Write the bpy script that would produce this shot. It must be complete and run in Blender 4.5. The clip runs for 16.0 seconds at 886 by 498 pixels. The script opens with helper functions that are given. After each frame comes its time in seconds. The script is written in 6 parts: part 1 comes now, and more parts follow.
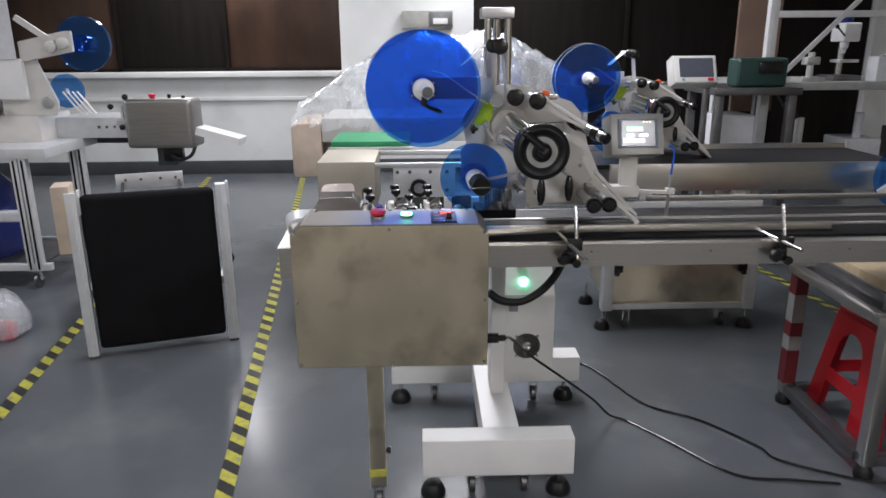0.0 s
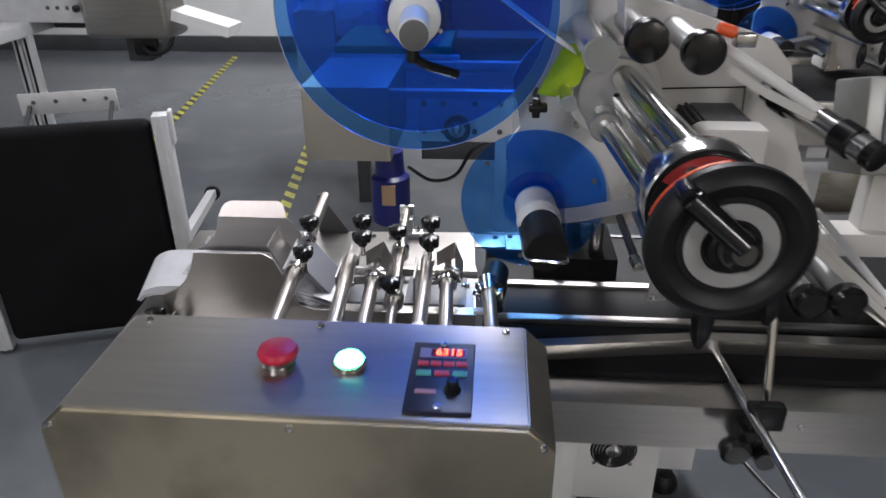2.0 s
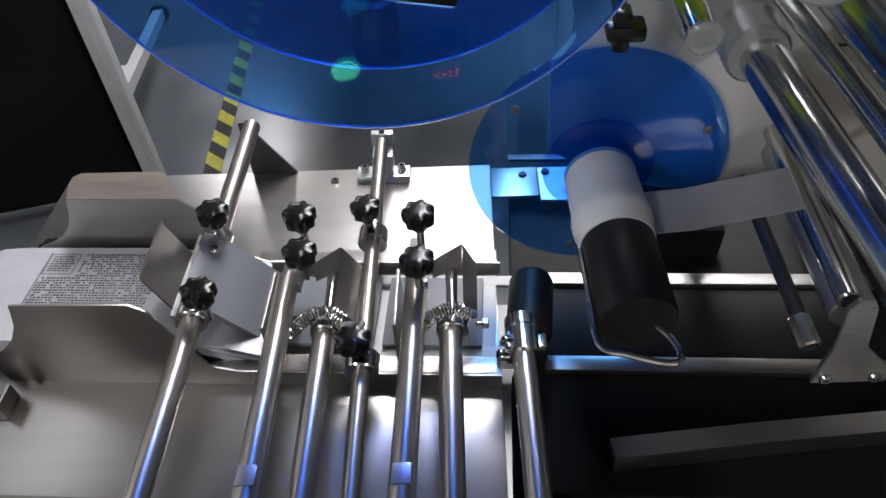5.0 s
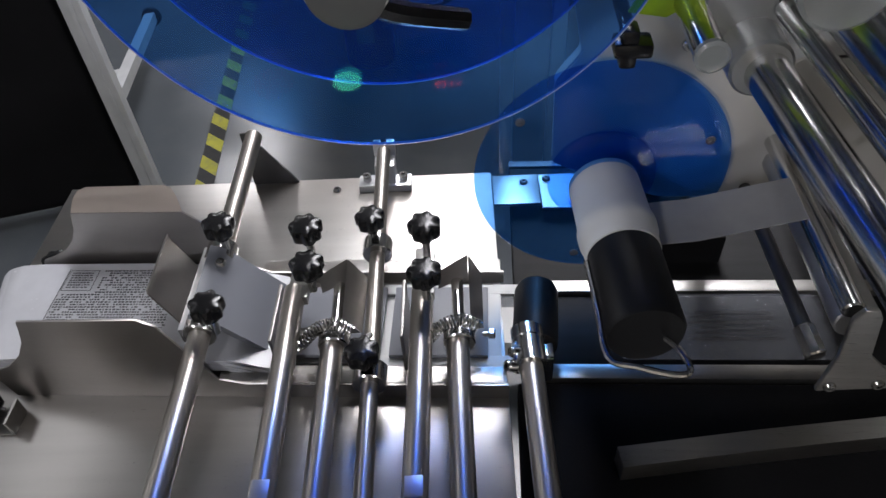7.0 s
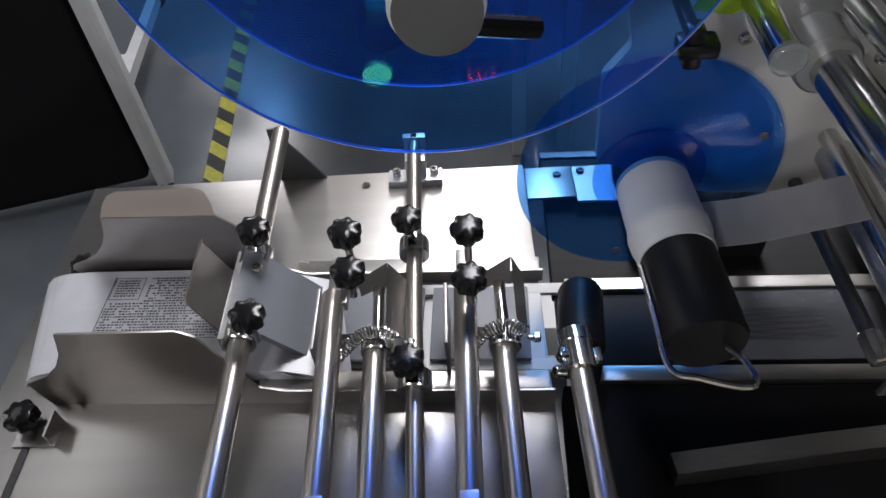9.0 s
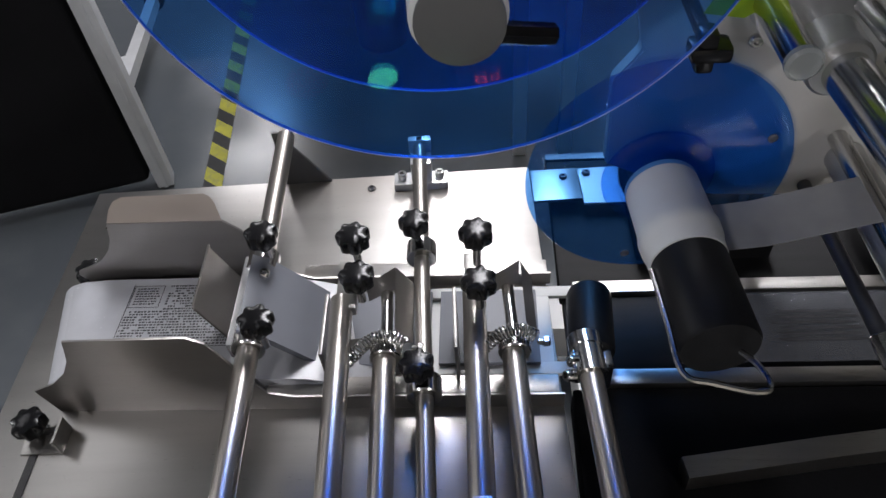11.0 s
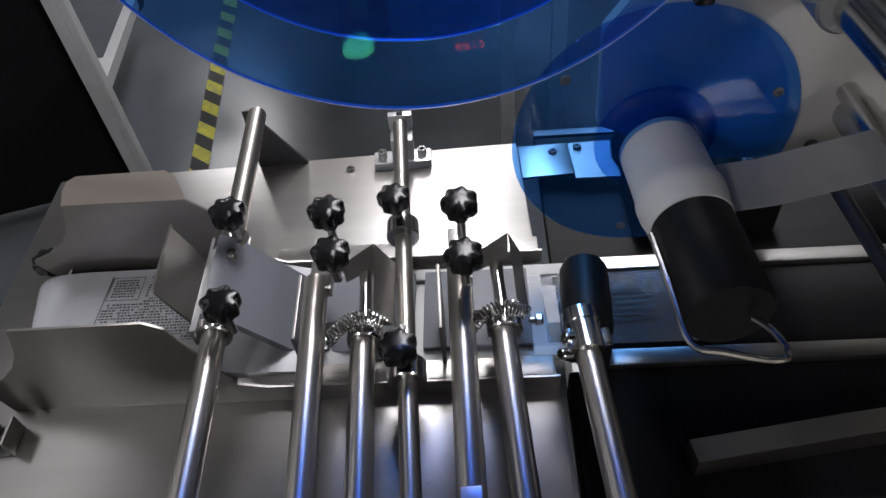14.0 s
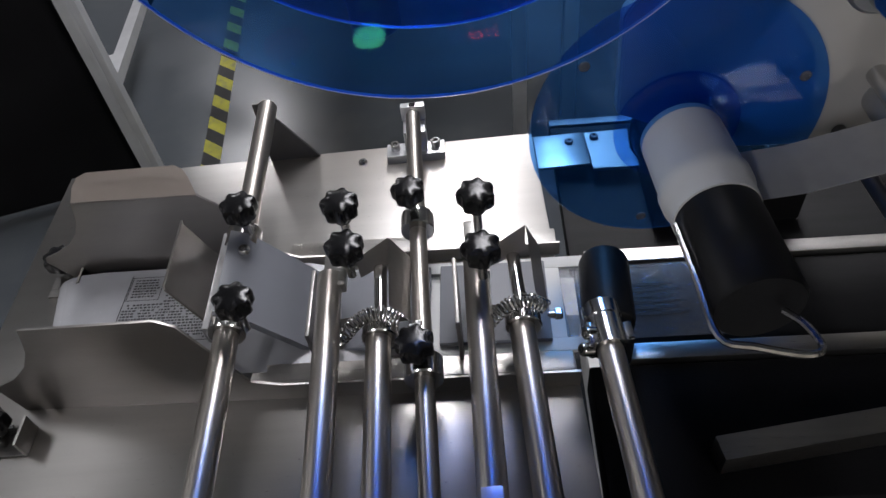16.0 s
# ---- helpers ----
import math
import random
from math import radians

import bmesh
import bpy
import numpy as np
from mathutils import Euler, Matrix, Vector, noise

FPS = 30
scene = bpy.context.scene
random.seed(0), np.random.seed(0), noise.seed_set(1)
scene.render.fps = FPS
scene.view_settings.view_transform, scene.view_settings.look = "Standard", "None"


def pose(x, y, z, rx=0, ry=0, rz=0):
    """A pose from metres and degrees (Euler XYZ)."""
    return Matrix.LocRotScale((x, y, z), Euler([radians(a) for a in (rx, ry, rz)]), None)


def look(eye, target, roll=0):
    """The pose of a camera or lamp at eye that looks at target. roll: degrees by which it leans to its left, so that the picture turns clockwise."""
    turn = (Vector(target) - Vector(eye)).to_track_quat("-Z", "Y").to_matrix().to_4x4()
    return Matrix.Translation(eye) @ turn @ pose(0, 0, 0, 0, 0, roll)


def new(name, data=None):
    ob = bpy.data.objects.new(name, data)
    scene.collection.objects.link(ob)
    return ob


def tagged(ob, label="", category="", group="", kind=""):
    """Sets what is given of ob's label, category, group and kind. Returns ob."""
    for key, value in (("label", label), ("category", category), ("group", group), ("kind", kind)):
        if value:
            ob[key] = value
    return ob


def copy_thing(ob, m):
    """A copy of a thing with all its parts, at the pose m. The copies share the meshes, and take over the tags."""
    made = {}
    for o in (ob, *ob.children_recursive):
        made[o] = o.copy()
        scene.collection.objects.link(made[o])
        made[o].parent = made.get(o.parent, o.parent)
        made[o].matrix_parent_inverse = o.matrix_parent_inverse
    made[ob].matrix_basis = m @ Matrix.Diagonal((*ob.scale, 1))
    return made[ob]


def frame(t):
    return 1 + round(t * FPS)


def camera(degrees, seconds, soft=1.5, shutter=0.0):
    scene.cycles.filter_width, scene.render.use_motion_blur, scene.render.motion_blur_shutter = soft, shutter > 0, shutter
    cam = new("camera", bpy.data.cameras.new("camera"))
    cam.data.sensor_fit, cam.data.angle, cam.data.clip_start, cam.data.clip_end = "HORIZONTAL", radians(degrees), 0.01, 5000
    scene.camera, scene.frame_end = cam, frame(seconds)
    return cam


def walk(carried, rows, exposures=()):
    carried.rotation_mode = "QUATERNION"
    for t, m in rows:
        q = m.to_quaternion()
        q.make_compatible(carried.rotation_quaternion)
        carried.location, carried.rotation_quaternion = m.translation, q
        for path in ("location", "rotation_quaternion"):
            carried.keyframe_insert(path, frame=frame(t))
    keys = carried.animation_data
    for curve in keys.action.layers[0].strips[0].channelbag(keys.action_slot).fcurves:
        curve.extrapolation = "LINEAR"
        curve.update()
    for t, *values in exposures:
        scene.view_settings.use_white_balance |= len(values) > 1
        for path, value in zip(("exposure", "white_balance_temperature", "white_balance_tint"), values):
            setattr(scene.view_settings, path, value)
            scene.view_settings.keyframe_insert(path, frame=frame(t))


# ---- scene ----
cam = camera(64.1, 16.0, shutter=0.4)
METRES, EYE, TILT, LEAN, TURN = 8.0, 1.5, 0.0, 0.0, 0.0
PATH = [
    (0, (0.09, -1.731, 1.431), (0.14, 0.189, 0.874), -0.4),
    (0.5, (0.122, -1.397, 1.445), (0.156, 0.509, 0.84), 0.7),
    (1, (0.131, -1.065, 1.442), (0.155, 0.811, 0.75), 0.2),
    (1.5, (0.16, -0.749, 1.436), (0.103, 1.086, 0.642), 0.2),
    (2, (0.187, -0.509, 1.437), (0.048, 1.267, 0.528), -0.4),
    (2.2, (0.175, -0.424, 1.43), (0.039, 1.326, 0.471), -1.0),
    (2.5, (0.157, -0.31, 1.433), (0.044, 1.392, 0.387), -2.8),
    (3, (0.152, -0.189, 1.431), (0.039, 1.418, 0.246), -3.4),
    (3.5, (0.169, -0.095, 1.419), (-0.009, 1.404, 0.106), -4.3),
    (4, (0.173, -0.038, 1.407), (-0.057, 1.376, 0.012), -5.0),
    (4.2, (0.171, -0.024, 1.4), (-0.033, 1.38, -0.01), -4.9),
    (6.5, (0.155, -0.017, 1.412), (0.027, 1.385, -0.008), -3.9),
    (7, (0.151, -0.015, 1.414), (0.023, 1.386, -0.008), -4.1),
    (7.5, (0.14, -0.01, 1.421), (0.007, 1.382, -0.009), -4.5),
    (8, (0.134, -0.002, 1.422), (-0.002, 1.37, -0.027), -4.9),
    (8.5, (0.124, 0.007, 1.42), (-0.015, 1.358, -0.047), -5.3),
    (11, (0.11, 0.015, 1.422), (-0.025, 1.364, -0.049), -5.7),
    (11.5, (0.106, 0.014, 1.422), (-0.033, 1.365, -0.046), -5.7),
    (12, (0.106, 0.013, 1.423), (-0.034, 1.366, -0.044), -5.9),
    (12.5, (0.103, 0.016, 1.42), (-0.039, 1.375, -0.04), -5.9),
    (13, (0.106, 0.023, 1.405), (-0.023, 1.381, -0.058), -6.1),
    (13.5, (0.114, 0.025, 1.386), (-0.008, 1.381, -0.08), -6.6),
    (14, (0.114, 0.027, 1.371), (0.001, 1.389, -0.088), -6.3),
    (14.5, (0.113, 0.03, 1.36), (-0.005, 1.378, -0.112), -6.8),
    (15, (0.11, 0.034, 1.359), (-0.016, 1.381, -0.114), -7.0),
    (15.5, (0.111, 0.036, 1.359), (-0.029, 1.386, -0.11), -7.6),
    (16, (0.11, 0.036, 1.362), (-0.037, 1.384, -0.108), -8.0),
]
walk(cam, [(t, look(eye, target, roll)) for t, eye, target, roll in PATH],
     exposures=[(0.0, 0.77), (1.0, 0.70), (1.5, 0.66), (2.2, 0.68), (2.6, 0.73), (3.0, 0.67), (4.0, 0.54), (6.5, 0.20), (8.5, 0.22), (12.0, 0.17), (13.5, -0.02), (16.0, -0.13)])


# ---- world, lights, exposure ----
world = bpy.data.worlds.new("world")
scene.world = world
world.use_nodes = True
world.node_tree.nodes["Background"].inputs[0].default_value = (0.8, 0.9, 1.0, 1)
world.node_tree.nodes["Background"].inputs[1].default_value = 0.02
scene.view_settings.exposure = 0.0

LAMP_POWER = 30.0
# Weak lamp at (-1.9, 1.2) is an added fill for the bed's left side.
LAMPS = [(0.25, 1.85, 1.25), (-1.9, 1.2, 0.085), (0.25, 3.5, 1.0), (-4.6, 1.0, 1.0), (3.9, 3.4, 0.2), (-2.2, 5.6, 1.1), (0.9, 5.6, 0.9), (-1.6, -2.8, 1.65), (2.3, -3.6, 1.9)]
for lx, ly, share in LAMPS:
    lamp = bpy.data.lights.new("tube_light", "AREA")
    lamp.shape, lamp.size, lamp.size_y = "RECTANGLE", 0.56, 1.25
    lamp.energy, lamp.color = LAMP_POWER * share, (1.0, 0.985, 1.04)
    new("tube_light", lamp).matrix_world = pose(lx, ly, 2.93)

# ---- helpers ----
def nodes_of(name):
    m = bpy.data.materials.new(name)
    m.use_nodes = True
    nt = m.node_tree
    return m, nt, nt.nodes["Principled BSDF"]


def surface(name, color, rough=0.5, metal=0.0, vary=0.12, scale=14.0, stretch=(1, 1, 1), bump=0.0, bump_scale=200.0,
            rough_vary=0.12, stain=None, stain_scale=4.0, emit=None, power=0.0, coat=0.0, spec=0.5):
    """A painted, metal or plastic surface with variation at two scales, in metres of the object."""
    m, nt, b = nodes_of(name)
    N, L = nt.nodes.new, nt.links.new
    co = N("ShaderNodeTexCoord")
    mp = N("ShaderNodeMapping")
    mp.inputs["Scale"].default_value = stretch
    L(co.outputs["Object"], mp.inputs["Vector"])
    big, fine = N("ShaderNodeTexNoise"), N("ShaderNodeTexNoise")
    big.inputs["Scale"].default_value, big.inputs["Detail"].default_value = scale, 4
    fine.inputs["Scale"].default_value, fine.inputs["Detail"].default_value = bump_scale, 3
    L(mp.outputs[0], big.inputs["Vector"])
    L(mp.outputs[0], fine.inputs["Vector"])
    ramp = N("ShaderNodeValToRGB")
    lo, hi = [max(0.0, c * (1 - vary)) for c in color], [min(1.0, c * (1 + vary)) for c in color]
    ramp.color_ramp.elements[0].position, ramp.color_ramp.elements[1].position = 0.3, 0.7
    ramp.color_ramp.elements[0].color, ramp.color_ramp.elements[1].color = (*lo, 1), (*hi, 1)
    L(big.outputs["Fac"], ramp.inputs[0])
    out = ramp.outputs[0]
    if stain:
        st, sr, mix = N("ShaderNodeTexNoise"), N("ShaderNodeValToRGB"), N("ShaderNodeMix")
        st.inputs["Scale"].default_value, st.inputs["Detail"].default_value = stain_scale, 6
        sr.color_ramp.elements[0].position, sr.color_ramp.elements[1].position = 0.5, 0.72
        mix.data_type = "RGBA"
        L(co.outputs["Object"], st.inputs["Vector"])
        L(st.outputs["Fac"], sr.inputs[0])
        L(sr.outputs[0], mix.inputs[0])
        L(out, mix.inputs[6])
        mix.inputs[7].default_value = (*stain, 1)
        out = mix.outputs[2]
    L(out, b.inputs["Base Color"])
    rr = N("ShaderNodeMapRange")
    rr.inputs[3].default_value, rr.inputs[4].default_value = max(0.02, rough * (1 - rough_vary * 2)), min(1, rough * (1 + rough_vary * 2))
    L(fine.outputs["Fac"], rr.inputs[0])
    L(rr.outputs[0], b.inputs["Roughness"])
    b.inputs["Metallic"].default_value = metal
    b.inputs["Coat Weight"].default_value = coat
    b.inputs["Specular IOR Level"].default_value = spec
    if bump:
        bp = N("ShaderNodeBump")
        bp.inputs["Strength"].default_value, bp.inputs["Distance"].default_value = bump, 0.001
        L(fine.outputs["Fac"], bp.inputs["Height"])
        L(bp.outputs[0], b.inputs["Normal"])
    if emit:
        b.inputs["Emission Color"].default_value = (*emit, 1)
        b.inputs["Emission Strength"].default_value = power
    return m


def see_through(name, tint, body, solid=0.3, rough=0.08, wrinkle=0.0, wr_scale=30.0):
    """Coloured or clear plastic sheet: light passes tinted, part is scattered, and the face is glossy."""
    m, nt, b = nodes_of(name)
    N, L = nt.nodes.new, nt.links.new
    clear, mix, gl, mix2, fr = N("ShaderNodeBsdfTransparent"), N("ShaderNodeMixShader"), N("ShaderNodeBsdfGlossy"), N("ShaderNodeMixShader"), N("ShaderNodeLayerWeight")
    power, gain = N("ShaderNodeMath"), N("ShaderNodeMath")
    power.operation, gain.operation = "POWER", "MULTIPLY_ADD"
    power.inputs[1].default_value, gain.inputs[1].default_value, gain.inputs[2].default_value = 5.0, 0.9, 0.032
    L(fr.outputs["Facing"], power.inputs[0])
    L(power.outputs[0], gain.inputs[0])
    clear.inputs[0].default_value = (*tint, 1)
    b.inputs["Base Color"].default_value, b.inputs["Roughness"].default_value = (*body, 1), 0.4
    gl.inputs["Roughness"].default_value = rough
    fr.inputs["Blend"].default_value = 0.5
    co, nz, rp = N("ShaderNodeTexCoord"), N("ShaderNodeTexNoise"), N("ShaderNodeMapRange")
    nz.inputs["Scale"].default_value, nz.inputs["Detail"].default_value = wr_scale, 5
    L(co.outputs["Object"], nz.inputs["Vector"])
    rp.inputs[3].default_value, rp.inputs[4].default_value = solid * 0.75, min(1, solid * 1.25)
    L(nz.outputs["Fac"], rp.inputs[0])
    L(rp.outputs[0], mix.inputs[0])
    L(clear.outputs[0], mix.inputs[1])
    L(b.outputs[0], mix.inputs[2])
    L(gain.outputs[0], mix2.inputs[0])
    L(mix.outputs[0], mix2.inputs[1])
    L(gl.outputs[0], mix2.inputs[2])
    if wrinkle:
        bp = N("ShaderNodeBump")
        bp.inputs["Strength"].default_value, bp.inputs["Distance"].default_value = wrinkle, 0.01
        L(nz.outputs["Fac"], bp.inputs["Height"])
        for target in (gl.inputs["Normal"], fr.inputs["Normal"], b.inputs["Normal"]):
            L(bp.outputs[0], target)
    L(mix2.outputs[0], nt.nodes["Material Output"].inputs[0])
    return m


# ---- materials ----
STEEL = surface("brushed_steel", (0.52, 0.505, 0.48), 0.30, 1.0, 0.06, 9, (1, 30, 30), 0.012, 90, 0.12)
STEEL_PANEL = surface("smudged_steel_panel", (0.65, 0.585, 0.45), 0.38, 1.0, 0.07, 5, (1, 1, 1), 0.0, 9, 0.20, (0.40, 0.355, 0.27), 7)
BOX_STEEL = surface("dull_box_steel", (0.32, 0.305, 0.28), 0.38, 1.0, 0.05, 7, (1, 14, 1), 0.004, 70, 0.10)
HOPPER = surface("dull_hopper_steel", (0.40, 0.385, 0.37), 0.42, 1.0, 0.06, 6, (1, 6, 6), 0.006, 120, 0.10, (0.36, 0.33, 0.30), 6)
STEEL_BED = surface("bed_steel", (0.51, 0.495, 0.47), 0.30, 1.0, 0.06, 5, (1, 12, 1), 0.006, 160, 0.10, (0.56, 0.52, 0.48), 4)
ROD = surface("ground_steel_rod", (0.50, 0.47, 0.43), 0.34, 1.0, 0.06, 30, (30, 1, 30), 0.01, 200)
CHROME = surface("polished_steel", (0.58, 0.575, 0.565), 0.18, 1.0, 0.05, 20, (1, 1, 1), 0.02, 300)
ALU = surface("anodised_aluminium", (0.66, 0.67, 0.68), 0.38, 1.0, 0.05, 20)
ALU_MATT = surface("white_aluminium_profile", (0.64, 0.65, 0.66), 0.42, 0.25, 0.06, 20)
WHITE = surface("white_powder_coat", (0.74, 0.74, 0.73), 0.42, 0, 0.04, 8, bump=0.06, bump_scale=700)
PLATE = surface("cream_painted_plate", (0.60, 0.585, 0.555), 0.40, 0, 0.05, 10, bump=0.04, bump_scale=500)
BLACK = surface("black_plastic", (0.008, 0.008, 0.009), 0.21, 0, 0.2, 40, rough_vary=0.15)
RUBBER = surface("black_rubber", (0.008, 0.008, 0.009), 0.45, 0, 0.2, 30, bump=0.1, bump_scale=900, spec=0.35)
BELT = surface("black_belt", (0.010, 0.010, 0.011), 0.55, 0, 0.2, 12, (1, 8, 1), 0.15, 600, spec=0.25)
BELT_MATT = surface("matt_black_belt", (0.007, 0.007, 0.008), 0.8, 0, 0.25, 6, bump=0.15, bump_scale=600, spec=0.15)
GREY_PVC = surface("grey_plastic_sheet", (0.24, 0.25, 0.28), 0.45, 0, 0.05, 20)
NYLON = surface("white_nylon", (0.86, 0.87, 0.86), 0.45, 0, 0.03, 30)
LINER = surface("liner_paper", (0.72, 0.72, 0.71), 0.35, 0, 0.04, 40)
RED = surface("red_plastic", (0.62, 0.013, 0.055), 0.42, 0, 0.06, 30)
TAPE_RED = surface("dull_red_tape", (0.10, 0.008, 0.012), 0.5, 0, 0.15, 20)
TAPE_PALE = surface("grey_white_tape", (0.22, 0.22, 0.215), 0.5, 0, 0.12, 20)
RED_STOOL = surface("red_stool_plastic", (0.33, 0.006, 0.012), 0.38, 0, 0.1, 8)
ORANGE = surface("orange_label", (0.85, 0.12, 0.03), 0.45, 0, 0.06, 30)
YELLOW = surface("yellow_tape", (0.46, 0.44, 0.05), 0.5, 0, 0.18, 16, stain=(0.25, 0.24, 0.12), stain_scale=25)
TAPE_BLACK = surface("black_tape", (0.018, 0.019, 0.02), 0.5, 0, 0.25, 20)
GREEN_BELT = surface("green_belt", (0.014, 0.21, 0.085), 0.55, 0, 0.1, 12)
GREEN_LAMP = surface("green_lamp_lens", (0.5, 0.9, 0.75), 0.25, emit=(0.12, 1.0, 0.42), power=7.0)
RED_DIGIT = surface("red_digits", (0.5, 0.02, 0.01), 0.4, emit=(1.0, 0.06, 0.02), power=8.0)
SCREEN = surface("dark_screen", (0.10, 0.11, 0.14), 0.2, 0, 0.05, 30)
SCREEN_LIT = surface("lit_screen_field", (0.8, 0.85, 0.8), 0.4, emit=(0.85, 1.0, 0.92), power=1.3)
SCREEN_BLUE = surface("blue_screen_bezel", (0.16, 0.19, 0.24), 0.3, 0, 0.05, 30)
NAVY = surface("navy_panel", (0.012, 0.016, 0.045), 0.35, 0, 0.08, 30)
BTN_RED = surface("red_key", (0.60, 0.06, 0.08), 0.45)
BTN_GREEN = surface("green_key", (0.10, 0.42, 0.33), 0.45)
LILAC = surface("lilac_window", (0.25, 0.25, 0.50), 0.35)
NAVY_PAINT = surface("navy_blue_paint", (0.012, 0.018, 0.16), 0.35, 0, 0.1, 20)
HOSE_BLUE = surface("blue_hose", (0.01, 0.13, 0.75), 0.35, 0, 0.05, 20)
DARK_STEEL = surface("dark_steel", (0.16, 0.16, 0.165), 0.42, 0.9, 0.12, 12)
DARK_PAINT = surface("dark_grey_paint", (0.05, 0.052, 0.055), 0.5, 0, 0.15, 14)
INK = surface("black_ink", (0.075, 0.075, 0.08), 0.6, 0, 0.2, 60)
CARD = surface("white_printed_bag", (0.60, 0.61, 0.64), 0.25, 0, 0.06, 30)
FLOOR = surface("grey_epoxy_floor", (0.097, 0.108, 0.119), 0.21, 0, 0.10, 1.3, bump_scale=3, rough_vary=0.15, stain=(0.135, 0.147, 0.155), stain_scale=2.2)
WALL = surface("white_wall_paint", (0.70, 0.71, 0.70), 0.6, 0, 0.05, 2.5, bump=0.08, bump_scale=90, stain=(0.58, 0.58, 0.56), stain_scale=1.6)
WALL_WARM = surface("beige_wall_paint", (0.50, 0.455, 0.37), 0.7, 0, 0.10, 1.5)
SKIRT = surface("dark_skirting_paint", (0.05, 0.055, 0.06), 0.45, 0, 0.15, 6)
BROWN = surface("brown_boarding", (0.040, 0.021, 0.013), 0.40, 0, 0.35, 2, (2, 1, 0.7), 0.1, 40, stain=(0.065, 0.034, 0.020), stain_scale=1.5, spec=0.3)
BROWN_DARK = surface("dark_curtain", (0.011, 0.009, 0.008), 0.8, 0, 0.25, 3, (4, 1, 0.5), spec=0.12)
CEIL = surface("grey_ceiling_panel", (0.34, 0.345, 0.35), 0.8, 0, 0.05, 2)
TUBE = surface("lamp_diffuser", (0.9, 0.9, 0.9), 0.5, emit=(0.93, 0.98, 1.0), power=2.0)
STRIP = see_through("backing_strip", (0.80, 0.80, 0.80), (0.58, 0.58, 0.58), 0.60, 0.42)
KNURL = surface("knurled_steel", (0.62, 0.62, 0.62), 0.34, 1.0, 0.05, 30, bump=0.9, bump_scale=1100)
CARTON = surface("brown_carton", (0.42, 0.28, 0.17), 0.75, 0, 0.1, 8)
TAN = surface("tan_foam", (0.55, 0.45, 0.36), 0.7, 0, 0.10, 14)
LIME = see_through("lime_sheet", (0.75, 0.92, 0.10), (0.55, 0.75, 0.03), 0.6, 0.1)
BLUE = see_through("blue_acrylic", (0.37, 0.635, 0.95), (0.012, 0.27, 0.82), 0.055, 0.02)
# Darker copy of BLUE: the dimness inside the reels is put into its tint.
BLUE_SHADED = see_through("shaded_blue_acrylic", (0.26, 0.485, 0.90), (0.010, 0.20, 0.76), 0.032, 0.03)
# Near-white body colour paints the light that gathers in the acrylic's edge.
EDGE_GLOW = see_through("painted_edge_glow", (0.40, 0.70, 1.0), (0.88, 0.95, 1.0), 0.85, 0.06)
FILM = see_through("clear_film", (0.92, 0.93, 0.95), (0.84, 0.86, 0.88), 0.26, 0.05, 1.0, 16)
BAG = see_through("clear_bag", (0.90, 0.91, 0.93), (0.50, 0.52, 0.57), 0.17, 0.10, 1.0, 35)
ACRYLIC = see_through("clear_acrylic", (0.85, 0.88, 0.88), (0.6, 0.62, 0.62), 0.35, 0.05)


# ---- shapes ----
def slab(x0, x1, y0, y1, z0, z1, bevel=0.0, seg=2):
    bm = bmesh.new()
    bmesh.ops.create_cube(bm, size=1)
    bmesh.ops.transform(bm, verts=bm.verts, matrix=Matrix.Translation(((x0 + x1) / 2, (y0 + y1) / 2, (z0 + z1) / 2)) @ Matrix.Diagonal((x1 - x0, y1 - y0, z1 - z0, 1)))
    if bevel:
        bmesh.ops.bevel(bm, geom=bm.edges[:], offset=bevel, segments=seg, affect="EDGES", profile=0.6)
    return bm


def axis_matrix(p, q):
    p, q = Vector(p), Vector(q)
    return Matrix.Translation(p) @ (q - p).to_track_quat("Z", "Y").to_matrix().to_4x4(), (q - p).length


def lathe(p, q, profile, seg=32):
    """Turns a profile of (distance along p to q, radius) about the axis from p to q."""
    m, _ = axis_matrix(p, q)
    bm = bmesh.new()
    rings = []
    for d, r in profile:
        rings.append([bm.verts.new((r * math.cos(a), r * math.sin(a), d)) for a in (2 * math.pi * k / seg for k in range(seg))])
    for a, b in zip(rings, rings[1:]):
        for k in range(seg):
            bm.faces.new((a[k], a[(k + 1) % seg], b[(k + 1) % seg], b[k]))
    bm.faces.new(rings[0][::-1])
    bm.faces.new(rings[-1])
    bm.transform(m)
    bmesh.ops.recalc_face_normals(bm, faces=bm.faces[:])
    return bm


def rod(p, q, r, seg=24, chamfer=0.0012):
    length = (Vector(q) - Vector(p)).length
    c = min(chamfer, r * 0.4, length * 0.3)
    return lathe(p, q, [(0, r - c), (c, r), (length - c, r), (length, r - c)], seg)


def ring(p, q, r_out, r_in, seg=40):
    m, length = axis_matrix(p, q)
    bm = bmesh.new()
    c = min(0.001, length * 0.25)
    prof = [(0, r_in), (0, r_out - c), (c, r_out), (length - c, r_out), (length, r_out - c), (length, r_in)]
    rings = [[bm.verts.new((r * math.cos(2 * math.pi * k / seg), r * math.sin(2 * math.pi * k / seg), d)) for k in range(seg)] for d, r in prof]
    for a, b in zip(rings, rings[1:] + rings[:1]):
        for k in range(seg):
            bm.faces.new((a[k], a[(k + 1) % seg], b[(k + 1) % seg], b[k]))
    bm.transform(m)
    bmesh.ops.recalc_face_normals(bm, faces=bm.faces[:])
    return bm


